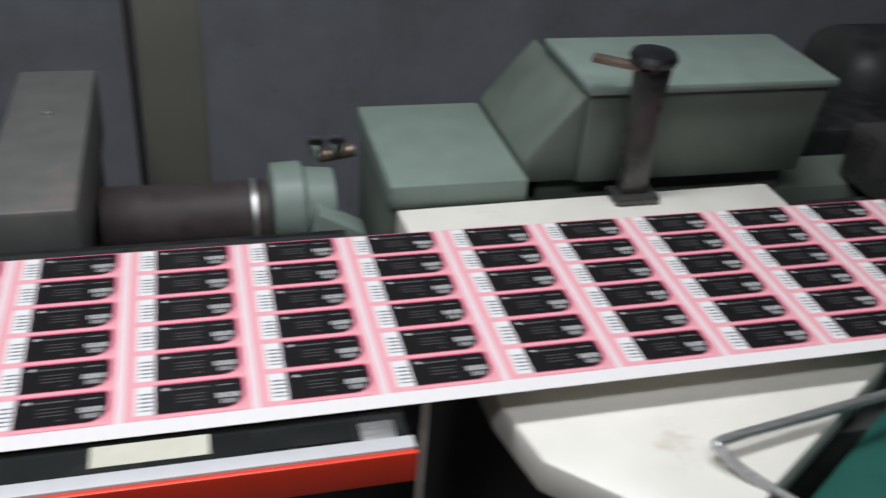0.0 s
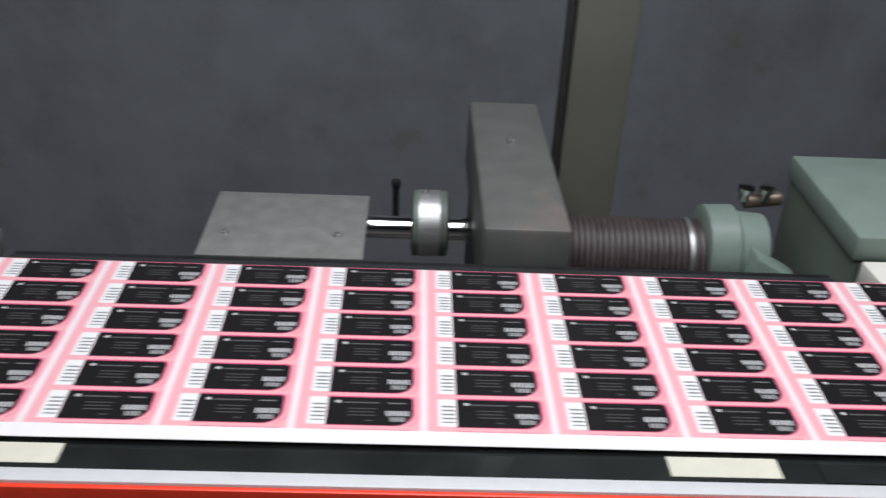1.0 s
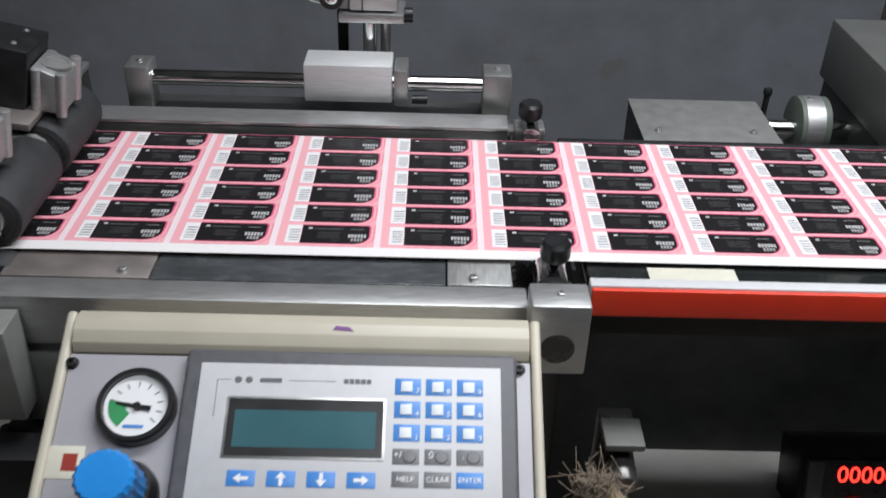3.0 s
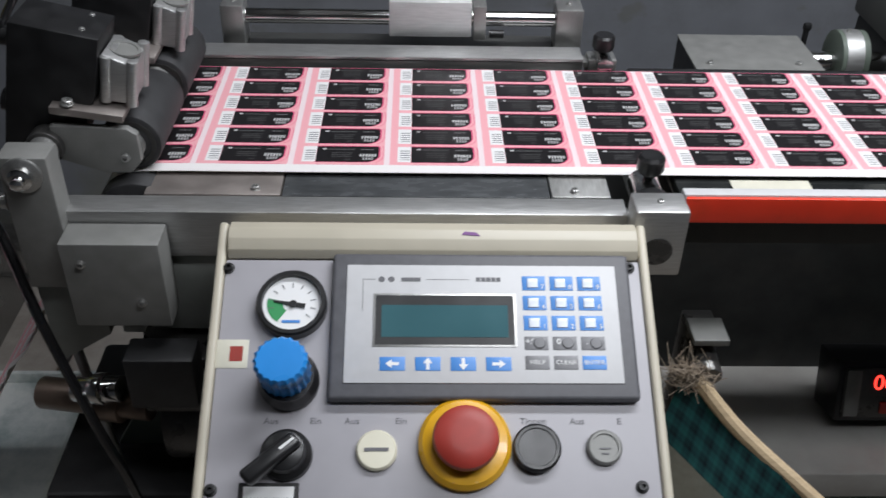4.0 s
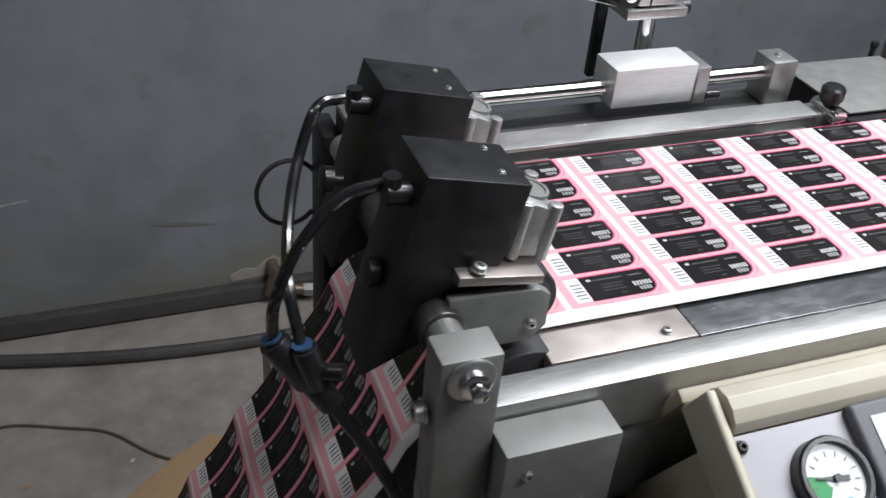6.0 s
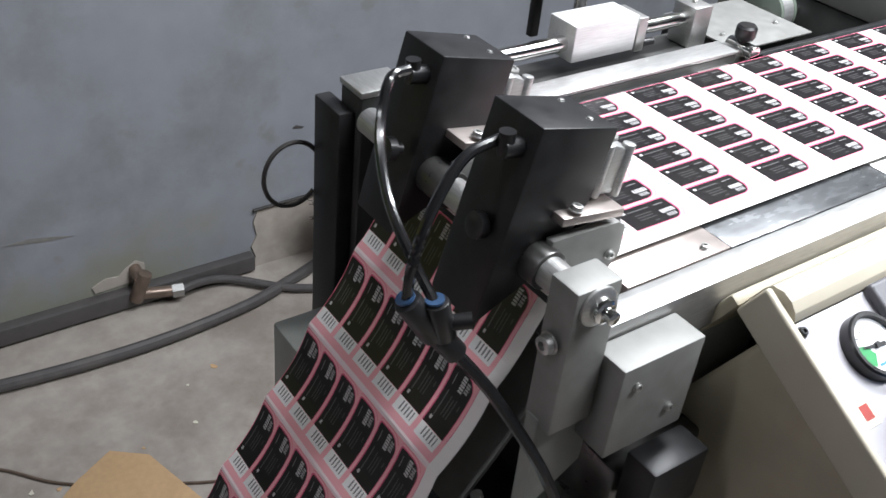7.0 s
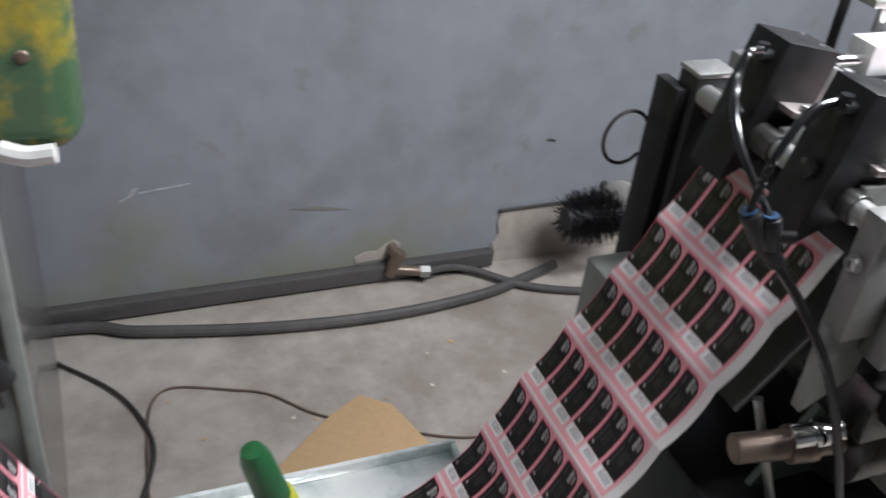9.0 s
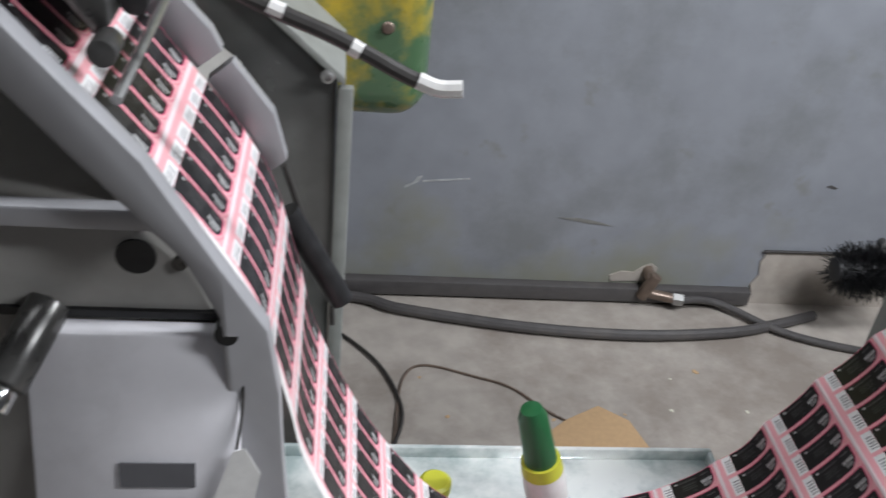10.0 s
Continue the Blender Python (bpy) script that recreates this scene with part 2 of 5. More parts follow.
CANVAS = surface("grey_canvas", (0.3, 0.29, 0.24), 0.9, 0, 0.08, 200, (0.22, 0.2, 0.16), 12, 0.5, 0.2)

PITCH, WIDTH, ROW0, ROW = 0.075, 0.1865, 0.0149, 0.02916


def label_print():
    """The printed web: six lanes of black labels with a pale code block on pink, in UV metres."""
    m = bpy.data.materials.new("printed_label_web")
    t, b = nodes_of(m)
    N, L = t.nodes.new, t.links.new

    def op(kind, a, c=None, e=None):
        n = N("ShaderNodeMath")
        n.operation = kind
        for i, v in enumerate((a, c, e)):
            if v is None:
                continue
            if isinstance(v, (int, float)):
                n.inputs[i].default_value = v
            else:
                L(v, n.inputs[i])
        return n.outputs[0]

    uv = N("ShaderNodeTexCoord")
    sp = N("ShaderNodeSeparateXYZ")
    L(uv.outputs["UV"], sp.inputs[0])
    u, y = sp.outputs["X"], sp.outputs["Y"]      # u: 0..1 over one repeat; y: metres across
    lane = op("DIVIDE", op("SUBTRACT", y, ROW0), ROW)
    v = op("FRACT", op("ADD", lane, 10.0))
    inlane = op("MULTIPLY", op("GREATER_THAN", lane, -0.12), op("LESS_THAN", lane, 5.88))

    def span(x, a, c):
        return op("MULTIPLY", op("GREATER_THAN", x, a), op("LESS_THAN", x, c))

    def rect(a, c, d, e):
        return op("MULTIPLY", op("MULTIPLY", span(u, a, c), span(v, d, e)), inlane)

    def rounded(a, c, d, e, rad):
        # rounded box in metres, its left end cut square
        px = op("MULTIPLY", u, PITCH)
        py = op("MULTIPLY", v, ROW)
        cx, hx = (a - 0.3 + c) / 2 * PITCH, (c - a + 0.3) / 2 * PITCH
        cy, hy = (d + e) / 2 * ROW, (e - d) / 2 * ROW
        dx = op("MAXIMUM", op("SUBTRACT", op("ABSOLUTE", op("SUBTRACT", px, cx)), hx - rad), 0.0)
        dy = op("MAXIMUM", op("SUBTRACT", op("ABSOLUTE", op("SUBTRACT", py, cy)), hy - rad), 0.0)
        ln = op("SQRT", op("ADD", op("MULTIPLY", dx, dx), op("MULTIPLY", dy, dy)))
        return op("MULTIPLY", op("MULTIPLY", op("LESS_THAN", ln, rad), op("GREATER_THAN", u, a)), inlane)

    def over(low, mask, col):
        n = N("ShaderNodeMix")
        n.data_type = "RGBA"
        L(mask, n.inputs["Factor"])
        if isinstance(low, tuple):
            n.inputs["A"].default_value = (*low, 1)
        else:
            L(low, n.inputs["A"])
        n.inputs["B"].default_value = (*col, 1)
        return n.outputs["Result"]

    white, pink, hot, dark = (0.82, 0.79, 0.78), (0.83, 0.4, 0.44), (0.66, 0.1, 0.2), (0.012, 0.011, 0.012)
    field = op("MULTIPLY", op("GREATER_THAN", y, ROW0 - 0.0035), op("LESS_THAN", y, ROW0 + 5.9 * ROW))
    c = over(white, field, pink)
    c = over(c, op("MULTIPLY", span(u, 0.715, 0.775), field), (0.83, 0.7, 0.72))
    low = op("LESS_THAN", v, 0.45)

    def tab(a, b2, d, e, big, small):
        # a label with one widely rounded corner
        return op("ADD", op("MULTIPLY", rounded(a, b2, d, e, big), low), op("MULTIPLY", rounded(a, b2, d, e, small), op("SUBTRACT", 1.0, low)))

    c = over(c, tab(-0.02, 0.715, -0.08, 0.9, 0.0135, 0.003), (0.76, 0.24, 0.31))
    c = over(c, tab(-0.02, 0.7, -0.06, 0.9, 0.013, 0.003), pink)
    c = over(c, tab(-0.02, 0.675, -0.0, 0.9, 0.012, 0.003), hot)
    c = over(c, tab(0.0, 0.658, 0.02, 0.86, 0.011, 0.0025), dark)
    c = over(c, rect(0.855, 0.998, 0.03, 0.86), (0.8, 0.79, 0.79))
    # code bars, fine enough to melt to grey at a distance
    bars = op("GREATER_THAN", op("SINE", op("MULTIPLY", v, 52.0)), 0.3)
    c = over(c, op("MULTIPLY", bars, rect(0.885, 0.985, 0.14, 0.7)), (0.2, 0.2, 0.21))
    for a, e, d, f2, g in ((0.48, 0.6, 0.14, 0.27, 0.34), (0.45, 0.63, 0.31, 0.46, 0.48), (0.06, 0.1, 0.68, 0.76, 0.5), (0.12, 0.4, 0.68, 0.72, 0.1),
                           (0.16, 0.38, 0.5, 0.53, 0.07), (0.16, 0.36, 0.4, 0.43, 0.07), (0.16, 0.38, 0.3, 0.33, 0.07), (0.3, 0.36, 0.14, 0.18, 0.06), (0.47, 0.6, 0.68, 0.71, 0.2)):
        mask = rect(a, e, d, f2)
        if f2 - d > 0.12:
            # letter gaps in the white words
            mask = op("MULTIPLY", mask, op("GREATER_THAN", op("SINE", op("MULTIPLY", u, 205.0)), -0.62))
        c = over(c, mask, (g, g, g))
    # silvery lustre of the black print, grain of the paper
    L(c, b.inputs["Base Color"])
    b.inputs["Roughness"].default_value = 0.3
    b.inputs["Specular IOR Level"].default_value = 0.45
    ns = N("ShaderNodeTexNoise")
    ns.inputs["Scale"].default_value = 30.0
    ob = N("ShaderNodeTexCoord")
    L(ob.outputs["Object"], ns.inputs["Vector"])
    bp = N("ShaderNodeBump")
    bp.inputs["Strength"].default_value, bp.inputs["Distance"].default_value = 0.06, 0.001
    L(ns.outputs[0], bp.inputs["Height"])
    L(bp.outputs[0], b.inputs["Normal"])
    return m


PRINT = label_print()
# ---------------------------------------------------------------- mesh helpers


def thing(name, label, category, base, group="", kind=""):
    """A top-level Empty at the base of a thing."""
    e = new(name)
    e.empty_display_size = 0.05
    e.location = base
    return tagged(e, label, category, group, kind)


def origin_of(ob):
    o = Vector((0, 0, 0))
    while ob:
        o += ob.location
        ob = ob.parent
    return o


def part(name, bm, material, parent=None, label="", smooth=True):
    """One mesh object under a thing or a part; bm is in world metres."""
    me = bpy.data.meshes.new(name)
    if parent:
        bmesh.ops.translate(bm, verts=bm.verts[:], vec=-origin_of(parent))
    bm.normal_update()
    bm.to_mesh(me)
    bm.free()
    for m in material if isinstance(material, (list, tuple)) else [material]:
        me.materials.append(m)
    if smooth:
        for p in me.polygons:
            p.use_smooth = True
        me.set_sharp_from_angle(angle=radians(35))
    ob = new(name, me)
    ob.parent = parent
    return tagged(ob, label)


def single(name, bm, material, label, category, group="", kind=""):
    """A thing of one mesh, its origin at its base."""
    vs = [v.co for v in bm.verts]
    base = Vector((sum(v.x for v in vs) / len(vs), sum(v.y for v in vs) / len(vs), min(v.z for v in vs)))
    bmesh.ops.translate(bm, verts=bm.verts[:], vec=-base)
    ob = part(name, bm, material)
    ob.location = base
    return tagged(ob, label, category, group, kind)


def bevel(bm, w, seg=2):
    if w > 0:
        bmesh.ops.bevel(bm, geom=bm.edges[:], offset=w, segments=seg, affect="EDGES", profile=0.5)
    return bm


def box(x0, x1, y0, y1, z0, z1, w=0.0015, seg=2):
    bm = bmesh.new()
    bmesh.ops.create_cube(bm, size=1)
    bmesh.ops.scale(bm, vec=(x1 - x0, y1 - y0, z1 - z0), verts=bm.verts[:])
    bmesh.ops.translate(bm, vec=((x0 + x1) / 2, (y0 + y1) / 2, (z0 + z1) / 2), verts=bm.verts[:])
    return bevel(bm, w, seg)


def cyl(a, b, r, r2=None, seg=28, w=0.0):
    """A cylinder or cone from a to b."""
    a, b = Vector(a), Vector(b)
    bm = bmesh.new()
    d = b - a
    bmesh.ops.create_cone(bm, cap_ends=True, segments=seg, radius1=r, radius2=r if r2 is None else r2, depth=d.length)
    if w > 0:
        rim = [e for e in bm.edges if len(e.link_faces) == 2 and any(len(f.verts) > 4 for f in e.link_faces)]
        bmesh.ops.bevel(bm, geom=rim, offset=w, segments=2, affect="EDGES", profile=0.5)
    m = Matrix.Translation((a + b) / 2) @ d.to_track_quat("Z", "Y").to_matrix().to_4x4()
    bmesh.ops.transform(bm, matrix=m, verts=bm.verts[:])
    return bm


def lathe(a, axis, prof, seg=32):
    """Turns (distance, radius) pairs round an axis from a."""
    bm = bmesh.new()
    q = Vector(axis).normalized().to_track_quat("Z", "Y").to_matrix().to_4x4()
    m = Matrix.Translation(a) @ q
    rings = []
    for d, r in prof:
        rings.append([bm.verts.new(m @ Vector((r * math.cos(2 * math.pi * i / seg), r * math.sin(2 * math.pi * i / seg), d))) for i in range(seg)])
    for p, n in zip(rings, rings[1:]):
        for i in range(seg):
            bm.faces.new((p[i], p[(i + 1) % seg], n[(i + 1) % seg], n[i]))
    bm.faces.new(rings[0][::-1])
    bm.faces.new(rings[-1])
    return bm


def prism(outline, y0, y1, w=0.0, axis="y"):
    """Extrudes an outline of (x, z) pairs along y, or of (y, z) pairs along x, or of (x, y) pairs along z."""
    put = {"y": lambda a, b, c: (a, c, b), "x": lambda a, b, c: (c, a, b), "z": lambda a, b, c: (a, b, c)}[axis]
    bm = bmesh.new()
    lo = [bm.verts.new(put(a, b, y0)) for a, b in outline]
    hi = [bm.verts.new(put(a, b, y1)) for a, b in outline]
    n = len(outline)
    bm.faces.new(lo)
    bm.faces.new(hi[::-1])
    for i in range(n):
        bm.faces.new((lo[(i + 1) % n], lo[i], hi[i], hi[(i + 1) % n]))
    bmesh.ops.recalc_face_normals(bm, faces=bm.faces[:])
    return bevel(bm, w)


def smooth_line(points, steps=8):
    """Catmull-Rom through the points."""
    p = [Vector(q) for q in points]
    p = [p[0] * 2 - p[1]] + p + [p[-1] * 2 - p[-2]]
    out = []
    for i in range(1, len(p) - 2):
        for k in range(steps):
            t = k / steps
            out.append(0.5 * ((2 * p[i]) + (p[i + 1] - p[i - 1]) * t + (2 * p[i - 1] - 5 * p[i] + 4 * p[i + 1] - p[i + 2]) * t * t
                              + (3 * p[i] - p[i - 1] - 3 * p[i + 1] + p[i + 2]) * t ** 3))
    return out + [p[-2]]


def tube(points, r, seg=10, steps=8):
    line = smooth_line(points, steps)
    bm = bmesh.new()
    up = Vector((0.31, 0.17, 0.93))
    rings = []
    for i, p in enumerate(line):
        d = (line[min(i + 1, len(line) - 1)] - line[max(i - 1, 0)]).normalized()
        a = d.cross(up).normalized()
        c = d.cross(a)
        rings.append([bm.verts.new(p + r * (a * math.cos(2 * math.pi * k / seg) + c * math.sin(2 * math.pi * k / seg))) for k in range(seg)])
    for p, n in zip(rings, rings[1:]):
        for k in range(seg):
            bm.faces.new((p[k], p[(k + 1) % seg], n[(k + 1) % seg], n[k]))
    bm.faces.new(rings[0])
    bm.faces.new(rings[-1][::-1])
    bmesh.ops.recalc_face_normals(bm, faces=bm.faces[:])
    return bm


def join(*bms):
    out = bmesh.new()
    for b in bms:
        me = bpy.data.meshes.new("tmp")
        b.to_mesh(me)
        b.free()
        out.from_mesh(me)
        bpy.data.meshes.remove(me)
    return out


def moved(bm, m):
    bmesh.ops.transform(bm, matrix=m, verts=bm.verts[:])
    return bm


def letters(text, size, m, depth=0.0002):
    """Flat letters in the built-in font, centred, laid by the matrix m."""
    cu = bpy.data.curves.new("letters", "FONT")
    cu.body, cu.size, cu.align_x, cu.align_y, cu.extrude = text, size, "CENTER", "CENTER", depth
    ob = bpy.data.objects.new("letters", cu)
    scene.collection.objects.link(ob)
    bpy.context.view_layer.update()
    me = bpy.data.meshes.new_from_object(ob.evaluated_get(bpy.context.evaluated_depsgraph_get()))
    bpy.data.objects.remove(ob)
    bm = bmesh.new()
    bm.from_mesh(me)
    bpy.data.meshes.remove(me)
    return moved(bm, m)


def screw(parent, p, axis, r=0.0035, name="screw"):
    """A socket-head screw with a hollow."""
    return part(name, lathe(p, axis, [(0, r * 1.25), (0.0006, r * 1.25), (0.0007, r), (r * 0.9, r), (r, r * 0.85), (r, r * 0.5), (r * 0.45, r * 0.48)], 16), STEEL, parent)


# ---------------------------------------------------------------- room
WALL_Y, ROOM = 1.389, (-3.2, 4.2, -3.0, 2.9)


def room():
    x0, x1, y0, h = ROOM
    f = single("floor", box(x0, x1, y0, WALL_Y + 0.12, -0.12, 0, 0), FLOOR, "dusty stained bare concrete floor", "floor", kind="structure")
    single("wall_back", box(x0, x1, WALL_Y, WALL_Y + 0.12, 0, h, 0), WALL, "grey painted wall with scuffs and damp stains", "wall", kind="structure")
    single("wall_left", box(x0 - 0.12, x0, y0, WALL_Y + 0.12, 0, h, 0), WALL, "plain grey painted wall", "wall", kind="structure")
    single("wall_right", box(x1, x1 + 0.12, y0, WALL_Y + 0.12, 0, h, 0), WALL, "plain grey painted wall", "wall", kind="structure")
    single("wall_front", box(x0 - 0.12, x1 + 0.12, y0 - 0.12, y0, 0, h, 0), WALL, "plain grey painted wall", "wall", kind="structure")
    single("ceiling", box(x0 - 0.12, x1 + 0.12, y0 - 0.12, WALL_Y + 0.12, h, h + 0.1, 0), CEIL, "plain unseen ceiling, greyed to cut bounced light", "ceiling", kind="structure")
    p = thing("machine_column", "olive grey square steel column with a thin dark line beside it", "column", (0.82, 0.56, 0))
    part("column", box(0.774, 0.838, 0.54, 0.61, 0, 2.4, 0.003), PILASTER, p)
    # Thin dark tube running up the column's left edge.
    part("cable", tube([(0.767, 0.545, 0.0), (0.768, 0.545, 1.0), (0.766, 0.545, 1.7), (0.767, 0.545, 2.4)], 0.0045), CABLE, p, "dark tube")
    # bare concrete foot of the wall, where the plaster has come away
    single("wall_plinth", prism([(0.292, 0.0), (0.299, 0.03), (0.289, 0.06), (0.304, 0.09), (0.296, 0.13), (0.308, 0.163), (0.6, 0.166), (2.2, 0.164), (2.2, 0.0)], WALL_Y - 0.005, WALL_Y), PLINTH, "bare concrete strip at the foot of the wall", "plinth", kind="structure")
    single("baseboard", box(ROOM[0], 0.287, WALL_Y - 0.03, WALL_Y, 0.008, 0.05, 0.004), CONDUIT, "dark grey trunking along the foot of the wall", "baseboard", kind="structure")


room()

# ---------------------------------------------------------------- the web of labels
DECK = 1.05
LINE = [(2.95, DECK), (0.4, DECK), (0, DECK), (-0.075, DECK), (-0.1, 1.048), (-0.116, 1.04), (-0.13, 1.014), (-0.154, 0.972), (-0.189, 0.917), (-0.23, 0.852), (-0.298, 0.751), (-0.346, 0.67), (-0.413, 0.614), (-0.498, 0.583), (-0.57, 0.566), (-0.632, 0.578), (-0.682, 0.614), (-0.722, 0.664), (-0.755, 0.715), (-0.783, 0.77), (-0.814, 0.846), (-0.826, 0.9), (-0.84, 0.957), (-0.853, 1.0), (-0.881, 1.05),
        (-0.914, 1.095), (-0.955, 1.147), (-0.994, 1.19), (-1.08, 1.285), (-2.4, 2.75)]


def web_line():
    pts = [Vector((x, 0, z)) for x, z in LINE]
    fine = [pts[0], pts[1]] + smooth_line(pts[2:-1], 14) + [pts[-1]]
    run = [0.0]
    for a, b in zip(fine, fine[1:]):
        run.append(run[-1] + (b - a).length)
    return fine, run


FINE, RUN = web_line()
PIECES = 8
QUARTER = PITCH / PIECES
SAG = 0.0055
# run length at which the line passes x = 0, where the print phase is known
RUN0 = RUN[[i for i, p in enumerate(FINE) if abs(p.x) < 1e-6][0]]


def web_pose(s, u=0.0):
    """Pose of a strip whose middle is at run length s and at u of its repeat; each hanging repeat sags between its creases."""
    def place(q, v):
        k = int(np.searchsorted(RUN, q)) - 1
        k = min(max(k, 0), len(RUN) - 2)
        f = (q - RUN[k]) / (RUN[k + 1] - RUN[k])
        p, d = FINE[k].lerp(FINE[k + 1], f), (FINE[k + 1] - FINE[k]).normalized()
        free = min(max((q - RUN0 - 0.16) / 0.06, 0), 1) * min(max((RUN0 + 0.62 - q) / 0.08, 0), 1)
        c = (v - 0.745) % 1.0
        return p - Vector((d.z, 0, -d.x)) * (SAG * free * (4 * c * (1 - c) - 0.6))
    a, b = place(s - QUARTER / 2, u + 0.5 / PIECES), place(s + QUARTER / 2, u - 0.5 / PIECES)
    mid, d = (a + b) / 2, a - b
    return pose(mid.x, 0, mid.z, 0, math.degrees(math.atan2(-d.z, d.x)), 0)


def web_strips():
    """Narrow strips, sharing a few meshes; the web slides by whole repeats."""
    web = thing("label_web", "long white paper web printed with rows of black and pink labels", "label web", (0, 0, 0))
    meshes = []
    for k in range(PIECES):
        bm = bmesh.new()
        uv = bm.loops.layers.uv.new("UVMap")
        h, n = QUARTER / 2 + 0.00012, 1
        grid = [[bm.verts.new((-h + 2 * h * i / n, y, 0)) for y in (0, WIDTH)] for i in range(n + 1)]
        low = [[bm.verts.new((-h + 2 * h * i / n, y, -0.00035)) for y in (0, WIDTH)] for i in range(n + 1)]
        for i in range(n):
            f = bm.faces.new((grid[i][0], grid[i + 1][0], grid[i + 1][1], grid[i][1]))
            g = bm.faces.new((low[i][1], low[i + 1][1], low[i + 1][0], low[i][0]))
            g.material_index = 1
            for q in (0, 1):
                s = bm.faces.new((grid[i][q], low[i][q], low[i + 1][q], grid[i + 1][q]))
                s.material_index = 1
        bmesh.ops.recalc_face_normals(bm, faces=bm.faces[:])
        for f in bm.faces:
            for lp in f.loops:
                lp[uv].uv = ((k + 0.5) / PIECES + lp.vert.co.x / PITCH, lp.vert.co.y)
        me = bpy.data.meshes.new("web_strip")
        bm.to_mesh(me)
        bm.free()
        me.materials.append(PRINT)
        me.materials.append(PAPER)
        meshes.append(me)
    strips = []
    # the left end of a repeat (u = 0) lies at x = 0.55 of a repeat, plus whole repeats
    first = RUN0 - 0.555 * PITCH
    for rep in range(-38, 23):
        for k in range(PIECES):
            s = first + rep * PITCH - (k + 0.5) * QUARTER
            if s < RUN0 - 2.85 or s > RUN0 + 1.66:
                continue
            ob = new("web_strip", meshes[k])
            ob.parent = web
            strips.append((ob, s, (k + 0.5) / PIECES))
    return strips


STRIPS = web_strips()
STEP, STEP_TIME, CYCLE, FIRST_STEP = PITCH, 0.22, 1.099, 0.13


def motions():
    """The press feeds the web forward by one repeat about every second."""
    for ob, s, u in STRIPS:
        rows = [(0.0, web_pose(s, u))]
        for n in range(9):
            t = FIRST_STEP + CYCLE * n
            rows.append((t, web_pose(s + n * STEP, u)))
            rows.append((t + STEP_TIME / 2, web_pose(s + (n + 0.5) * STEP, u)))
            rows.append((t + STEP_TIME, web_pose(s + (n + 1) * STEP, u)))
        rows.append((10.0, web_pose(s + 9 * STEP, u)))
        walk(ob, rows)


# ---------------------------------------------------------------- delivery table (left section)


def delivery_table():
    t = thing("delivery_table", "steel and aluminium delivery table under the label web", "machine table", (0.1, 0.08, 0))
    part("front_rail", box(-0.137, 0.277, -0.051, -0.028, 1.006, 1.046, 0.0015), ALU, t, "brushed aluminium front rail")
    part("back_rail", box(-0.09, 0.277, 0.195, 0.2205, 1.0, 1.0545, 0.001), DULL, t, "dark steel back rail")
    part("back_rail_cap", box(-0.09, 0.277, 0.194, 0.2215, 1.055, 1.0585, 0.001), ALU, t, "bright aluminium cap strip")
    part("slide_plate", box(0.02, 0.222, -0.027, 0.199, 1.03, 1.0455, 0.001), BELTPLATE, t, "dark polished slide plate")
    part("end_plate", box(-0.082, 0.019, -0.027, 0.199, 1.03, 1.0462, 0.001), BROWNPLATE, t, "stained steel end plate")
    part("end_plate", box(0.223, 0.268, -0.027, 0.199, 1.03, 1.0462, 0.001), STEEL, t)
    screw(t, (0.0, -0.019, 1.0462), (0, 0, 1), 0.003)
    screw(t, (0.241, -0.02, 1.0462), (0, 0, 1), 0.003)
    part("bed", box(-0.08, 0.27, -0.02, 0.2, 0.95, 1.03, 0.002), GREENDARK, t, "stained dark green machine bed")
    part("side_plate", prism([(-0.09, 0.93), (0.27, 0.93), (0.27, 1.005), (-0.09, 1.005)], -0.045, -0.03, 0.001), PLATE, t)
    part("column", box(-0.06, 0.24, 0.0, 0.18, 0.0, 0.95, 0.004), DARKFRAME, t, "black painted machine column")
    part("end_lug", box(0.277, 0.302, 0.206, 0.222, 1.044, 1.05, 0.001), STEEL, t)


def slide_unit():
    t = thing("register_slide", "steel register slide with a round rod between end blocks", "slide rail", (0.1, 0.255, 1.058))
    part("rod", cyl((-0.06, 0.258, 1.073), (0.27, 0.258, 1.073), 0.0075), CHROME, t, "polished steel rod")
    for x0, x1 in ((-0.072, -0.05), (0.25, 0.276)):
        b = part("end_block", box(x0, x1, 0.245, 0.275, 1.0448, 1.087, 0.002), STEEL, t)
        screw(b, ((x0 + x1) / 2, 0.26, 1.087), (0, 0, 1), 0.0025)
    part("base_bar", box(-0.07, 0.277, 0.229, 0.285, 1.03, 1.0445, 0.001), DULL, t)
    c = part("carriage", box(0.089, 0.168, 0.243, 0.28, 1.059, 1.094, 0.0012), CARRIAGE, t, "bright aluminium carriage block")
    part("clamp_plate", box(0.17, 0.182, 0.243, 0.278, 1.056, 1.09, 0.001), STEEL, t)
    part("pinch_screw", cyl((0.186, 0.25, 1.06), (0.2, 0.25, 1.06), 0.004), BLACKPL, t)
    t.location += Vector((0.005, -0.006, 0.001))
    return t


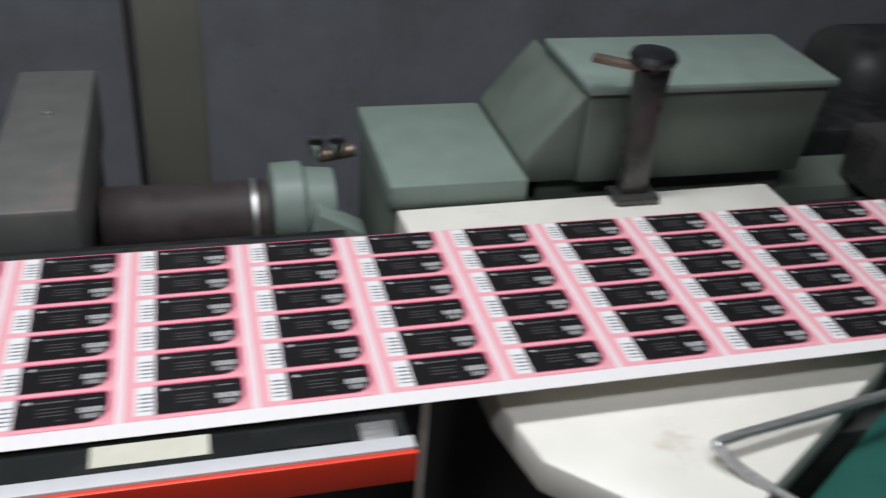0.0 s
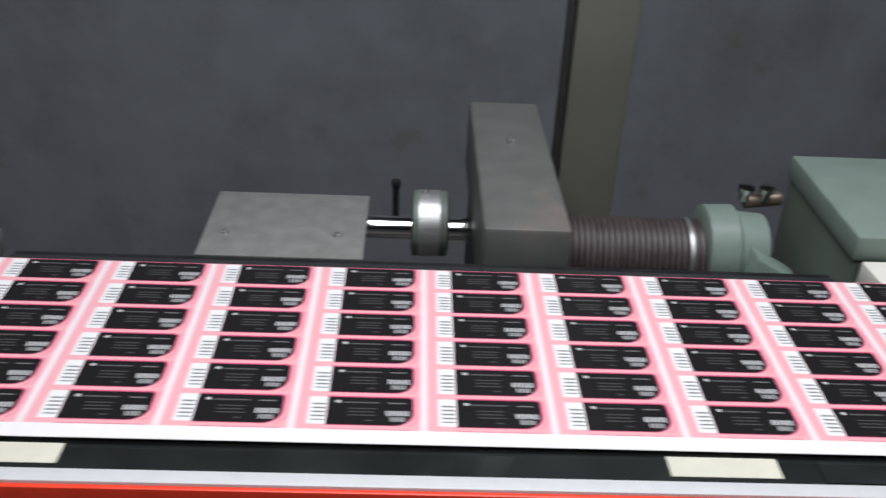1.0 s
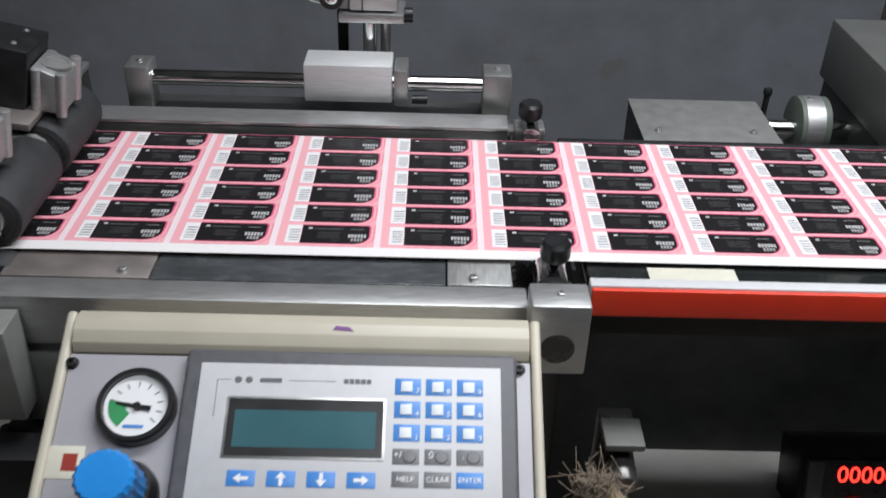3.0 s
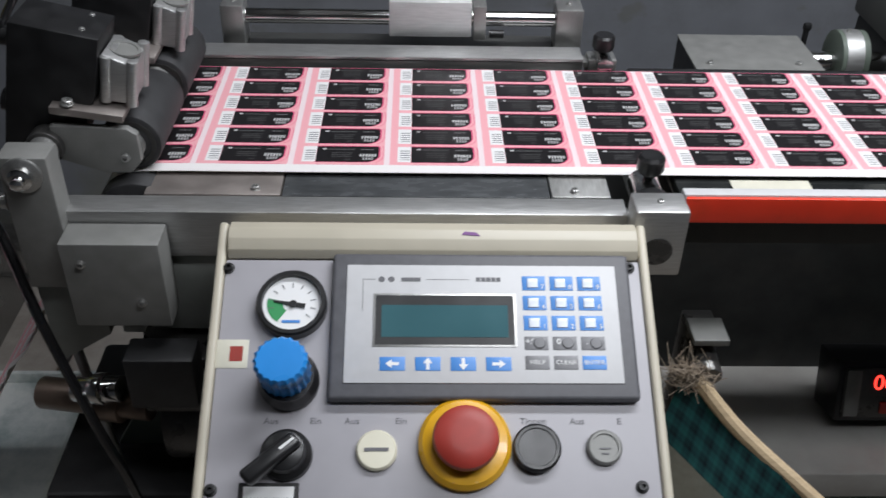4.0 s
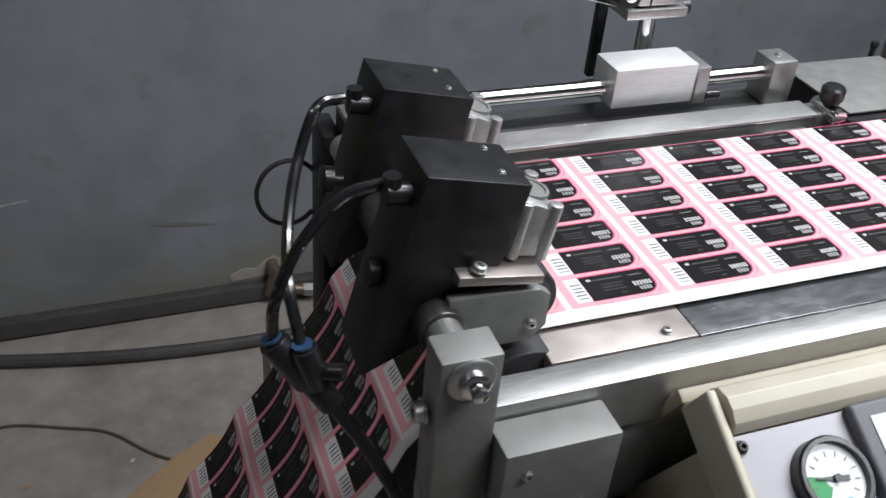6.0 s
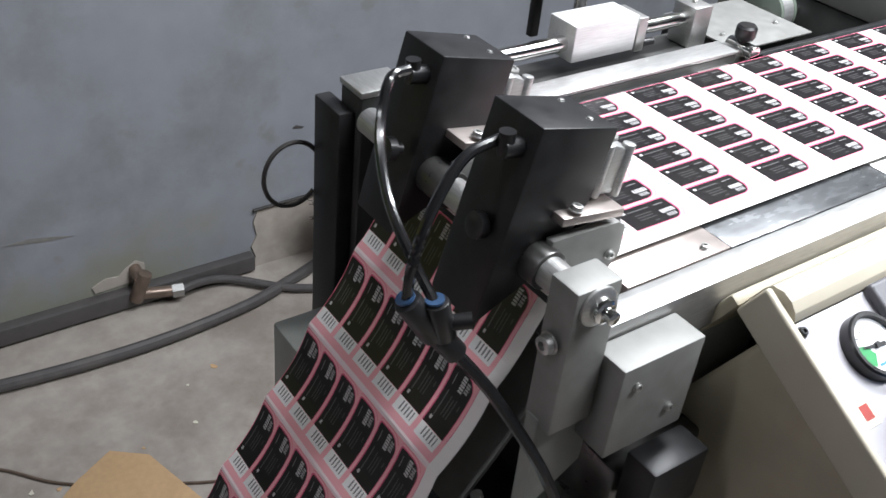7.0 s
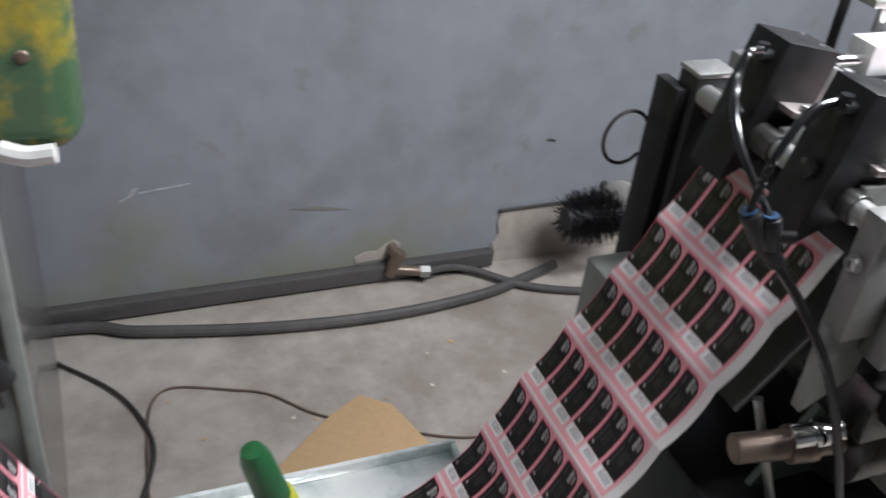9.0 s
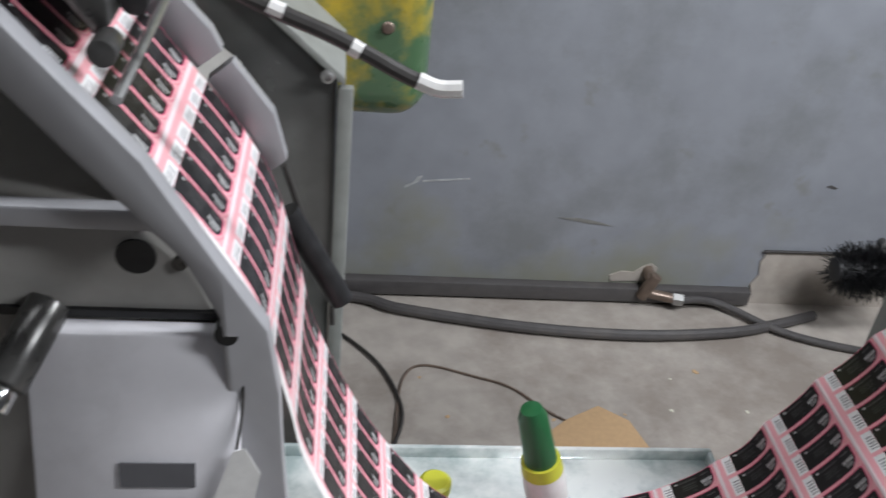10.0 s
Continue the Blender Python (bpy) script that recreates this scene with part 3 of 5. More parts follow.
def scanner():
    t = thing("print_mark_scanner", "silver print mark scanner on two steel posts", "sensor", (0.155, 0.285, 1.094))
    part("post", cyl((0.150, 0.283, 1.08), (0.150, 0.283, 1.34), 0.0065), CHROME, t)
    part("post", cyl((0.164, 0.296, 1.08), (0.164, 0.296, 1.34), 0.005), STEEL, t)
    part("bracket", box(0.122, 0.182, 0.27, 0.312, 1.12, 1.129, 0.0015), STEEL, t)
    h = part("housing", box(0.132, 0.176, 0.272, 0.312, 1.131, 1.185, 0.002), ALU, t, "brushed silver housing")
    part("housing_seam", box(0.1435, 0.1445, 0.271, 0.2725, 1.131, 1.185, 0), BLACK, h)
    part("side_cover", box(0.122, 0.1315, 0.275, 0.305, 1.131, 1.172, 0.0015), SHEET, t)
    part("lens_barrel", cyl((0.117, 0.284, 1.146), (0.117, 0.262, 1.146), 0.0125, 0.011), BLACKPL, t, "black lens barrel")
    part("lens", lathe((0.117, 0.262, 1.147), (0, -1, 0), [(0, 0.007), (0.002, 0.0065), (0.0035, 0.003)], 20), CHROME, t)
    part("cap", lathe((0.127, 0.288, 1.172), (0, 0, 1), [(0, 0.0075), (0.006, 0.0075), (0.009, 0.004)], 18), ORANGE, t, "orange cap")
    part("clamp_knob", cyl((0.182, 0.285, 1.124), (0.19, 0.285, 1.124), 0.007), BLACKPL, t)
    part("sensor_wire", tube([(0.125, 0.29, 1.125), (0.09, 0.298, 1.132), (0.06, 0.305, 1.138), (0.075, 0.31, 1.146)], 0.0007, 6), STEEL, t)
    part("rear_arm", box(0.117, 0.127, 0.31, 0.318, 1.05, 1.13, 0.001), BLACK, t)
    t.location += Vector((0, 0.012, -0.002))


def clamp(y, dirn, front):
    t = thing("edge_guide_clamp", "aluminium clamp block with a black knurled knob beside the web", "clamp", (0.296, y, 1.0), "edge guide clamps")
    if front:
        part("block", box(0.276, 0.315, -0.074, -0.047, 1.008, 1.064, 0.002), ALU, t, "bright aluminium clamp block")
        part("bore", cyl((0.295, -0.0742, 1.03), (0.295, -0.0748, 1.03), 0.0115), OILED, t)
        screw(t, (0.296, -0.06, 1.0632), (0, 0, 1), 0.0025)
        part("shaft", cyl((0.295, -0.046, 1.048), (0.295, -0.006, 1.048), 0.012, w=0.001), CHROME, t)
        part("collar", cyl((0.295, -0.046, 1.046), (0.295, -0.036, 1.046), 0.0155, w=0.001), BLACK, t)
        k, y2 = (0.296, -0.018, 1.055), -0.018
    else:
        part("block", box(0.283, 0.31, 0.2, 0.222, 1.035, 1.055, 0.002), STEEL, t)
        part("shaft", cyl((0.297, 0.222, 1.054), (0.297, 0.188, 1.054), 0.0075, w=0.001), CHROME, t)
        k = (0.296, 0.205, 1.055)
    prof = [(0, 0.004), (0.008, 0.004), (0.009, 0.009), (0.012, 0.0105), (0.021, 0.0105), (0.0235, 0.0085), (0.0235, 0.003)]
    part("knob", lathe(k, (0, 0, 1), prof, 14), BLACKPL, t, "black knurled plastic knob")


delivery_table()
slide_unit()
scanner()
clamp(-0.06, -1, True)
clamp(0.21, 1, False)


# ---------------------------------------------------------------- inspection table (middle section)


def inspection_table():
    t = thing("inspection_table", "dark glass inspection table with an orange front strip", "machine table", (0.63, 0.08, 0))
    part("glass_plate", box(0.322, 0.93, -0.033, 0.2, 1.034, 1.0455, 0.001), SMOKED, t, "smoked glass plate")
    part("front_strip", box(0.318, 0.928, -0.0435, -0.034, 1.041, 1.0598, 0.001), KEYMEM, t, "pale aluminium strip")
    part("orange_strip", box(0.319, 0.9285, -0.047, -0.0437, 1.037, 1.0585, 0.001), ORANGE, t, "bright orange-red strip")
    part("side_rail", box(0.322, 0.93, 0.2005, 0.208, 1.02, 1.044, 0.0015), BLACK, t)
    part("cross_frame", box(0.33, 0.93, 0.0, 0.2, 0.985, 1.033, 0.002), DARKFRAME, t)
    # Black box added to keep the space under the table dark.
    part("cabinet", box(0.36, 1.02, 0.27, 0.4, 0.0, 0.86, 0.004), DARKFRAME, t, "black box backing the dark space under the table")
    part("shelf", box(0.42, 1.02, 0.09, 0.28, 0.56, 0.6, 0.003), PALEMACH, t, "grey steel shelf")
    part("lower_front", box(0.42, 1.02, 0.1, 0.27, 0.0, 0.555, 0.003), GREEN, t, "grey-green drawer front")
    part("drawer_knob", lathe((0.655, 0.1, 0.535), (0, -1, 0), [(0, 0.006), (0.01, 0.006), (0.012, 0.012), (0.02, 0.012), (0.022, 0.008)], 14), STEEL, t)
    part("end_lug", box(0.902, 0.922, -0.034, -0.01, 1.0465, 1.05, 0.001), ALU, t)
    for x in (0.3645, 0.758):
        single("paper_sticker", box(x, x + 0.062, -0.0165, -0.001, 1.046, 1.0464, 0), STICKER, "yellowed paper sticker on the dark glass plate", "sticker", "stickers")
    single("faint_sticker", box(0.843, 0.898, -0.019, -0.002, 1.046, 1.0463, 0), SMOKED, "dark film sticker on the glass plate", "sticker", "stickers")


def cover_plate():
    t = thing("drive_cover", "bent grey sheet steel cover with two screws", "cover plate", (0.5, 0.385, 0.93))
    part("top_sheet", box(0.428, 0.572, 0.303, 0.424, 0.986, 0.9885, 0.0008), SHEET, t)
    # Black sheet and box stand in for the shaded gap under the cover.
    part("dark_gap_sheet", prism([(0.31, 0.9), (0.418, 0.9), (0.422, 0.985), (0.306, 0.985)], 0.429, 0.432, 0, "x"), BLACK, t)
    part("dark_gap_box", box(0.44, 0.565, 0.32, 0.41, 0.88, 0.984, 0.002), BLACK, t)
    for x in (0.447, 0.547):
        screw(t, (x, 0.342, 0.9885), (0, 0, 1), 0.0032)
    s = thing("drive_shaft", "polished drive shaft with a clamping collar", "shaft", (0.62, 0.41, 0.93))
    part("shaft", cyl((0.575, 0.405, 0.965), (0.69, 0.405, 0.965), 0.0115), CHROME, s)
    part("collar", lathe((0.622, 0.412, 0.967), (1, 0, 0), [(0, 0.026), (0.002, 0.032), (0.034, 0.032), (0.036, 0.026)], 36), GREENDARK, s, "green painted collar")
    part("collar_band", lathe((0.629, 0.412, 0.967), (1, 0, 0), [(0, 0.0325), (0.02, 0.0325)], 36), ALU, s, "bright worn band")
    screw(s, (0.636, 0.412, 0.9992), (0, 0, 1), 0.003)
    part("wing_screw", join(cyl((0.606, 0.46, 0.95), (0.606, 0.46, 0.984), 0.0035), box(0.601, 0.611, 0.456, 0.464, 0.98, 0.99, 0.003)), BLACK, s)
    s.location.x -= 0.009
    b = thing("belt_guard", "long grey painted belt guard box, scuffed at the end", "belt guard", (0.71, 0.4, 0.93))
    part("cover", box(0.668, 0.737, 0.234, 0.503, 0.99, 1.06, 0.004), GUARD, b)
    part("lower_case", box(0.673, 0.732, 0.245, 0.498, 0.86, 0.989, 0.004), DARKFRAME, b)
    screw(b, (0.703, 0.4, 1.06), (0, 0, 1), 0.004)
    r = thing("bellows_roller", "ribbed dark rubber bellows on the drive shaft", "bellows", (0.84, 0.38, 0.92))
    prof = [(0, 0.022)]
    for i in range(26):
        x = 0.004 + i * 0.0056
        prof += [(x, 0.0335), (x + 0.0036, 0.0345), (x + 0.0046, 0.0318)]
    part("bellows", lathe((0.752, 0.375, 0.962), (1, 0, 0), prof + [(0.151, 0.03)], 40), BELLOWS, r)
    part("clip", lathe((0.886, 0.375, 0.962), (1, 0, 0), [(0, 0.0352), (0.004, 0.0352)], 40), STEEL, r, "thin steel clip")
    r.location.x -= 0.016
    g = thing("motor_flange", "pale green painted motor flange", "flange", (0.93, 0.38, 0.92))
    part("flange", lathe((0.905, 0.385, 0.965), (1, 0, 0), [(0, 0.034), (0.003, 0.041), (0.03, 0.042), (0.034, 0.036), (0.06, 0.034)], 40), GREEN, g)
    part("skirt", prism([(0.93, 0.9), (0.99, 0.9), (0.99, 0.96), (0.945, 0.985)], 0.33, 0.36, 0.003), GREEN, g)
    g.location.x -= 0.018
    f = thing("air_fitting", "small brass and steel air fittings", "fitting", (0.965, 0.42, 1.0))
    part("body", cyl((0.955, 0.425, 0.995), (0.99, 0.425, 1.0), 0.007), BRONZE, f)
    for x in (0.952, 0.972):
        part("nipple", lathe((x, 0.42, 1.0), (0, -0.2, 1), [(0, 0.005), (0.01, 0.005), (0.011, 0.008), (0.016, 0.008), (0.017, 0.004)], 12), CHROME, f)
    f.location.x -= 0.016


def press_body():
    t = thing("gearbox", "grey-green painted gearbox with a flat lid", "gearbox", (1.06, 0.34, 0.9))
    part("lid", box(0.977, 1.098, 0.266, 0.429, 1.022, 1.045, 0.003), GREEN, t, "lighter green lid")
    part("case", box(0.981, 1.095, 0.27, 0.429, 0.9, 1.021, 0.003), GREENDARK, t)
    h = thing("press_housing", "large grey-green press housing with a sloping shoulder", "machine housing", (1.4, 0.4, 0.0))
    part("lid", box(1.147, 1.389, 0.279, 0.397, 1.113, 1.122, 0.003), GREEN, h, "lighter green lid")
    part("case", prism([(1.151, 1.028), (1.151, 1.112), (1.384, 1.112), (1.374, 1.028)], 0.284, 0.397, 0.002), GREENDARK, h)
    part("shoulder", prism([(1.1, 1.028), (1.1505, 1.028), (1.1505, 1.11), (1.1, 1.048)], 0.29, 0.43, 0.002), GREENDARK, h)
    part("rear_case", box(1.58, 1.93, 0.48, 0.62, 0.9, 1.06, 0.04, 4), DARKFRAME, h, "black rounded motor case")
    part("rear_block", box(1.4, 1.9, 0.36, 0.46, 0.8, 1.03, 0.01), BLACK, h)
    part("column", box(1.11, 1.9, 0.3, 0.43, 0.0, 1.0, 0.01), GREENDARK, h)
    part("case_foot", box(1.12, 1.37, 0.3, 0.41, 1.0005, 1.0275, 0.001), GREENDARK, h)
    b = thing("press_bed", "white enamelled press bed with oil spots", "press bed", (1.4, 0.1, 0.0))
    part("bed_plate", prism([(0.982, 0.262), (1.333, 0.268), (1.335, 0.06), (1.279, 0.013), (1.138, -0.077), (1.112, -0.098), (1.075, -0.1), (1.008, -0.035), (0.996, 0.02)], 1.0, 1.026, 0.003, "z"), WHITEBED, b, "white enamelled bed plate")
    part("base", box(1.03, 1.9, -0.02, 0.28, 0.0, 0.998, 0.005), DARKFRAME, b, "dark base")
    part("side_wing", prism([(1.1, -0.13), (1.146, -0.088), (1.292, 0.006), (1.9, 0.006), (1.9, -0.3), (1.18, -0.3)], 0.2, 1.004, 0.004, "z"), TEAL, b, "dark green side cover")
    part("pull_handle", tube([(1.148, -0.095, 1.022), (1.122, -0.07, 1.03), (1.111, -0.056, 1.037), (1.114, -0.05, 1.039), (1.165, -0.041, 1.038), (1.225, -0.031, 1.037), (1.275, -0.02, 1.032), (1.285, -0.014, 1.02)], 0.0034, 10, 6), ALU, b, "bent chrome pull handle")
    k = thing("impression_post", "dark steel post with a black round knob and a brown lever", "hand knob", (1.2, 0.25, 1.026))
    part("post", prism([(1.198, 1.026), (1.222, 1.026), (1.218, 1.1), (1.222, 1.148), (1.193, 1.148)], 0.243, 0.258, 0.002), OILED, k)
    part("foot", box(1.19, 1.232, 0.235, 0.262, 1.026, 1.034, 0.003), OILED, k)
    part("knob", lathe((1.206, 0.25, 1.145), (0, 0, 1), [(0, 0.008), (0.005, 0.009), (0.007, 0.018), (0.012, 0.02), (0.016, 0.018), (0.018, 0.008)], 26), BLACKPL, k, "black round hand knob")
    part("lever", moved(box(-0.022, 0.022, -0.006, 0.006, -0.003, 0.003, 0.002), pose(1.182, 0.262, 1.148, 0, 0, -35)), BRONZE, k, "brown lever")
    k.location.x -= 0.019
    k.location.y += 0.006
    m = thing("ink_unit", "dark machine parts with steel fittings beside the press", "machine unit", (1.5, 0.25, 1.0))
    part("block", box(1.45, 1.6, 0.22, 0.32, 1.0, 1.06, 0.008), OILED, m)
    for x, y in ((1.47, 0.22), (1.5, 0.24), (1.54, 0.23)):
        part("fitting", lathe((x, y, 1.05), (0.2, -0.4, 1), [(0, 0.012), (0.02, 0.012), (0.022, 0.008), (0.035, 0.008)], 14), STEEL, m)


inspection_table()
cover_plate()
press_body()
# ---------------------------------------------------------------- control box
# panel frame: u to the right from the first screw, w down the sloping face (times SHORT), h off the face
PANEL = Matrix(((1, 0, 0, -0.006), (0, 0.8746, -0.4848, -0.109), (0, 0.4848, 0.8746, 1.0395), (0, 0, 0, 1)))
SHORT = 0.93
SQUEEZE = Matrix.Diagonal((1, SHORT, 1, 1))


def pan(bm):
    """From panel coordinates (u, -w, h) to the world."""
    return moved(bm, PANEL @ SQUEEZE)


def pbox(u0, u1, w0, w1, h0, h1, b=0.0005, seg=2):
    return pan(box(u0, u1, -w1, -w0, h0, h1, b, seg))


def pcyl(u, w, h0, h1, r, r2=None, seg=32, b=0.0):
    return moved(cyl((u, -w * SHORT, h0), (u, -w * SHORT, h1), r, r2, seg, b), PANEL)


def plathe(u, w, prof, seg=36):
    return moved(lathe((u, -w * SHORT, 0), (0, 0, 1), prof, seg), PANEL)


def ptext(text, size, u, w, h=0.0003):
    return pan(letters(text, size, pose(u, -w, h)))


def control_box():
    t = thing("control_box", "cream control box with a sloping pale grey operating panel", "control panel", (0.13, -0.18, 0.78))
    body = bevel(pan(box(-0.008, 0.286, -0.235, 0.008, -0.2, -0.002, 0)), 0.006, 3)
    part("body", body, CREAMSIDE, t, "darker stained cream enamelled body")
    part("front_panel", pbox(-0.002, 0.28, -0.006, 0.23, -0.002, 0.0008, 0.0006), FACE, t, "pale lilac-grey sheet panel")
    # rounded cream top roll behind the panel
    prof = [(0.007, -0.03), (0.007, 0.0015), (0.012, 0.006), (0.02, 0.0085), (0.028, 0.008), (0.036, 0.003), (0.038, -0.004), (0.038, -0.03)]
    roll = prism(prof, -0.001, 0.2795, 0.0006, "x")
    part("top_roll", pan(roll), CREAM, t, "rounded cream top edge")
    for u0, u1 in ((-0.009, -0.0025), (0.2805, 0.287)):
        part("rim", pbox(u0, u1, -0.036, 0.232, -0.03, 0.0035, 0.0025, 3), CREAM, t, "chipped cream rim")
    for u, w in ((0, 0.001), (0.273, -0.001), (0.268, 0.159), (0.002, 0.161)):
        part("panel_screw", plathe(u, w, [(0.0008, 0.0042), (0.0012, 0.0042), (0.0014, 0.003), (0.004, 0.003), (0.0044, 0.0025), (0.0044, 0.0015), (0.002, 0.0014)], 14), BLACK, t, "black socket screw")
    part("back_case", pan(box(-0.009, 0.287, 0.0365, 0.0468, -0.2, -0.0247, 0.003)), CREAMSIDE, t, "darker stained cream rear edge")
    # pressure gauge
    g = part("pressure_gauge", plathe(0.045, 0.031, [(0.0008, 0.0232), (0.009, 0.0232), (0.0105, 0.022), (0.0105, 0.0195), (0.006, 0.0192)], 44), BLACKPL, t, "black-rimmed pressure gauge")
    part("dial", pcyl(0.045, 0.031, 0.006, 0.0064, 0.0192, seg=44), WHITE, g, "white dial")
    zone = bmesh.new()
    c = zone.verts.new((0, 0, 0))
    ring = [zone.verts.new((0.0165 * math.cos(a), 0.0165 * math.sin(a), 0)) for a in [radians(165 + 8 * i) for i in range(10)]]
    inner = [zone.verts.new((0.006 * math.cos(a), 0.006 * math.sin(a), 0)) for a in [radians(165 + 8 * i) for i in range(10)]]
    zone.verts.remove(c)
    for i in range(9):
        zone.faces.new((inner[i], ring[i], ring[i + 1], inner[i + 1]))
    part("green_zone", pan(moved(zone, pose(0.045, -0.031, 0.0067))), GREENZONE, g, "green sector")
    ticks = [moved(box(0.0125, 0.016, -0.0003, 0.0003, 0, 0.0002, 0), pose(0.045, -0.031, 0.0066, 0, 0, -40 + 26 * i)) for i in range(10)]
    part("tick_marks", pan(join(*ticks)), INK, g)
    part("print_bar", pan(box(0.039, 0.051, -0.0455, -0.0435, 0.0066, 0.0068, 0)), BLUE, g)
    part("needle", pan(join(moved(prism([(-0.013, -0.0006), (0.008, -0.0017), (0.008, 0.0017), (-0.013, 0.0006)], 0.0, 0.0006, 0, "z"), pose(0.046, -0.0315, 0.0072, 0, 0, -10)),
                            cyl((0.046, -0.0315, 0.0066), (0.046, -0.0315, 0.009), 0.0024))), BLACKPL, g)
    # air regulator knob
    r = part("regulator_base", plathe(0.046, 0.087, [(0.0008, 0.0195), (0.008, 0.0195), (0.012, 0.0172), (0.016, 0.017)], 36), BLACKPL, t, "black regulator base")
    prof = [(0.0125, 0.0165), (0.03, 0.0155), (0.034, 0.0165), (0.041, 0.0165), (0.0435, 0.0145), (0.0435, 0.002)]
    cap = lathe((0.045, -0.086, 0), (0, 0, 1), prof, 40)
    for v in cap.verts:
        a = math.atan2(v.co.y + 0.086, v.co.x - 0.045)
        if (v.co - Vector((0.045, -0.086, v.co.z))).length > 0.012:
            k = 1 + 0.035 * math.cos(a * 20)
            v.co.x, v.co.y = 0.045 + (v.co.x - 0.045) * k, -0.086 + (v.co.y + 0.086) * k
    part("regulator_cap", pan(cap), BLUECAP, t, "blue ribbed regulator cap")
    # red and cream warning label
    part("warning_label", pbox(-0.003, 0.018, 0.056, 0.077, 0.0008, 0.0012, 0.0002), STICKER, t, "worn cream label")
    part("red_square", pbox(0.006, 0.0145, 0.061, 0.072, 0.0012, 0.0014, 0), RED, t)
    # operator terminal
    b = bevel(pan(box(0.071, 0.271, -0.102, 0.008, 0.0008, 0.0095, 0)), 0.003, 3)
    part("terminal_bezel", b, BEZEL, t, "dark grey plastic terminal bezel")
    m = part("terminal_face", pbox(0.081, 0.261, 0.002, 0.0905, 0.0095, 0.0103, 0.0003), KEYMEM, t, "pale grey keypad membrane")
    part("display_frame", pbox(0.099, 0.193, 0.0245, 0.0645, 0.0103, 0.0108, 0.0002), STEEL, m)
    part("display_mask", pbox(0.1005, 0.1915, 0.026, 0.063, 0.0108, 0.011, 0), BLACKPL, m)
    part("display", pbox(0.1045, 0.1875, 0.0335, 0.0575, 0.011, 0.0112, 0), LCD, m, "dim blue-green display")
    part("print_line", pan(join(box(0.092, 0.1, -0.0136, -0.0132, 0.0103, 0.0104, 0), box(0.0916, 0.092, -0.038, -0.0132, 0.0103, 0.0104, 0))), INK, m)
    part("print_line", pan(box(0.134, 0.162, -0.0136, -0.0132, 0.0103, 0.0104, 0)), INK, m)
    part("print_mark", pan(join(cyl((0.104, -0.0134, 0.0103), (0.104, -0.0134, 0.0105), 0.0022), cyl((0.1105, -0.0134, 0.0103), (0.1105, -0.0134, 0.0105), 0.0022), box(0.117, 0.13, -0.015, -0.012, 0.0103, 0.0105, 0))), INK, m)
    part("print_mark", pan(join(*[box(0.167 + i * 0.0034, 0.1698 + i * 0.0034, -0.0148, -0.0116, 0.0103, 0.0105, 0) for i in range(5)])), INK, m)
    rows = ("789", "456", "123")
    for i in range(3):
        for j in range(3):
            u, w = 0.2055 + 0.0185 * j, 0.016 + 0.0152 * i
            k = part("key", pan(box(u - 0.0078, u + 0.0078, -w - 0.0055, -w + 0.0055, 0.0103, 0.0106, 0.0001)), BLUE, m, "blue keypad key")
            dome = lathe((u - 0.0008, -w, 0.0106), (0, 0, 1), [(0, 0.0048), (0.0007, 0.0045), (0.0011, 0.0028), (0.0012, 0.001)], 4)
            part("key_dome", pan(moved(dome, Matrix.Translation((u - 0.0008, -w, 0)) @ pose(0, 0, 0, 0, 0, 45) @ Matrix.Diagonal((1.05, 1.05, 1, 1)) @ Matrix.Translation((-u + 0.0008, w, 0)))), KEYWHITE, k)
            part("key_digit", ptext(rows[i][j], 0.0048, u + 0.0058, w + 0.0028, 0.0107), WHITE, k)
    for i, row in enumerate((("+/-", "0", "."), ("HELP", "CLEAR", "ENTER"))):
        for j, word in enumerate(row):
            u, w = 0.2055 + 0.0185 * j, 0.0615 + 0.0142 * i
            k = part("key", pan(box(u - 0.0078, u + 0.0078, -w - 0.005, -w + 0.005, 0.0103, 0.0106, 0.0001)), BLUE if word == "ENTER" else KEYGREY, m)
            part("key_word", ptext(word, 0.0046 if i else 0.0058, u - (0.004 if not i else 0), w + (0 if i else -0.001), 0.0107), WHITE, k)
            if not i:
                part("key_dome", pan(lathe((u + 0.002, -w, 0.0106), (0, 0, 1), [(0, 0.0042), (0.0008, 0.0035), (0.001, 0.001)], 18)), KEYGREY, k)
    for j, turn in enumerate((180, 90, -90, 0)):
        u, w = 0.112 + 0.0228 * j, 0.0768
        k = part("arrow_key", pan(box(u - 0.0082, u + 0.0082, -w - 0.005, -w + 0.005, 0.0103, 0.0106, 0.0001)), BLUE, m, "blue arrow key")
        ar = prism([(-0.0042, -0.0011), (0.0004, -0.0011), (0.0004, -0.0031), (0.0044, 0), (0.0004, 0.0031), (0.0004, 0.0011), (-0.0042, 0.0011)], 0, 0.0002, 0, "z")
        part("arrow", pan(moved(ar, pose(u, -w, 0.0106, 0, 0, turn))), WHITE, k)
    # lower row of switches
    s = part("selector_switch", plathe(0.047, 0.138, [(0.0008, 0.0165), (0.005, 0.016), (0.008, 0.013), (0.016, 0.0125), (0.017, 0.011)], 32), BLACKPL, t, "black selector switch")
    part("selector_handle", pan(moved(box(-0.03, 0.011, -0.0055, 0.0055, 0.0, 0.012, 0.003, 3), pose(0.047, -0.138, 0.012, 0, 0, 42))), BLACKPL, s)
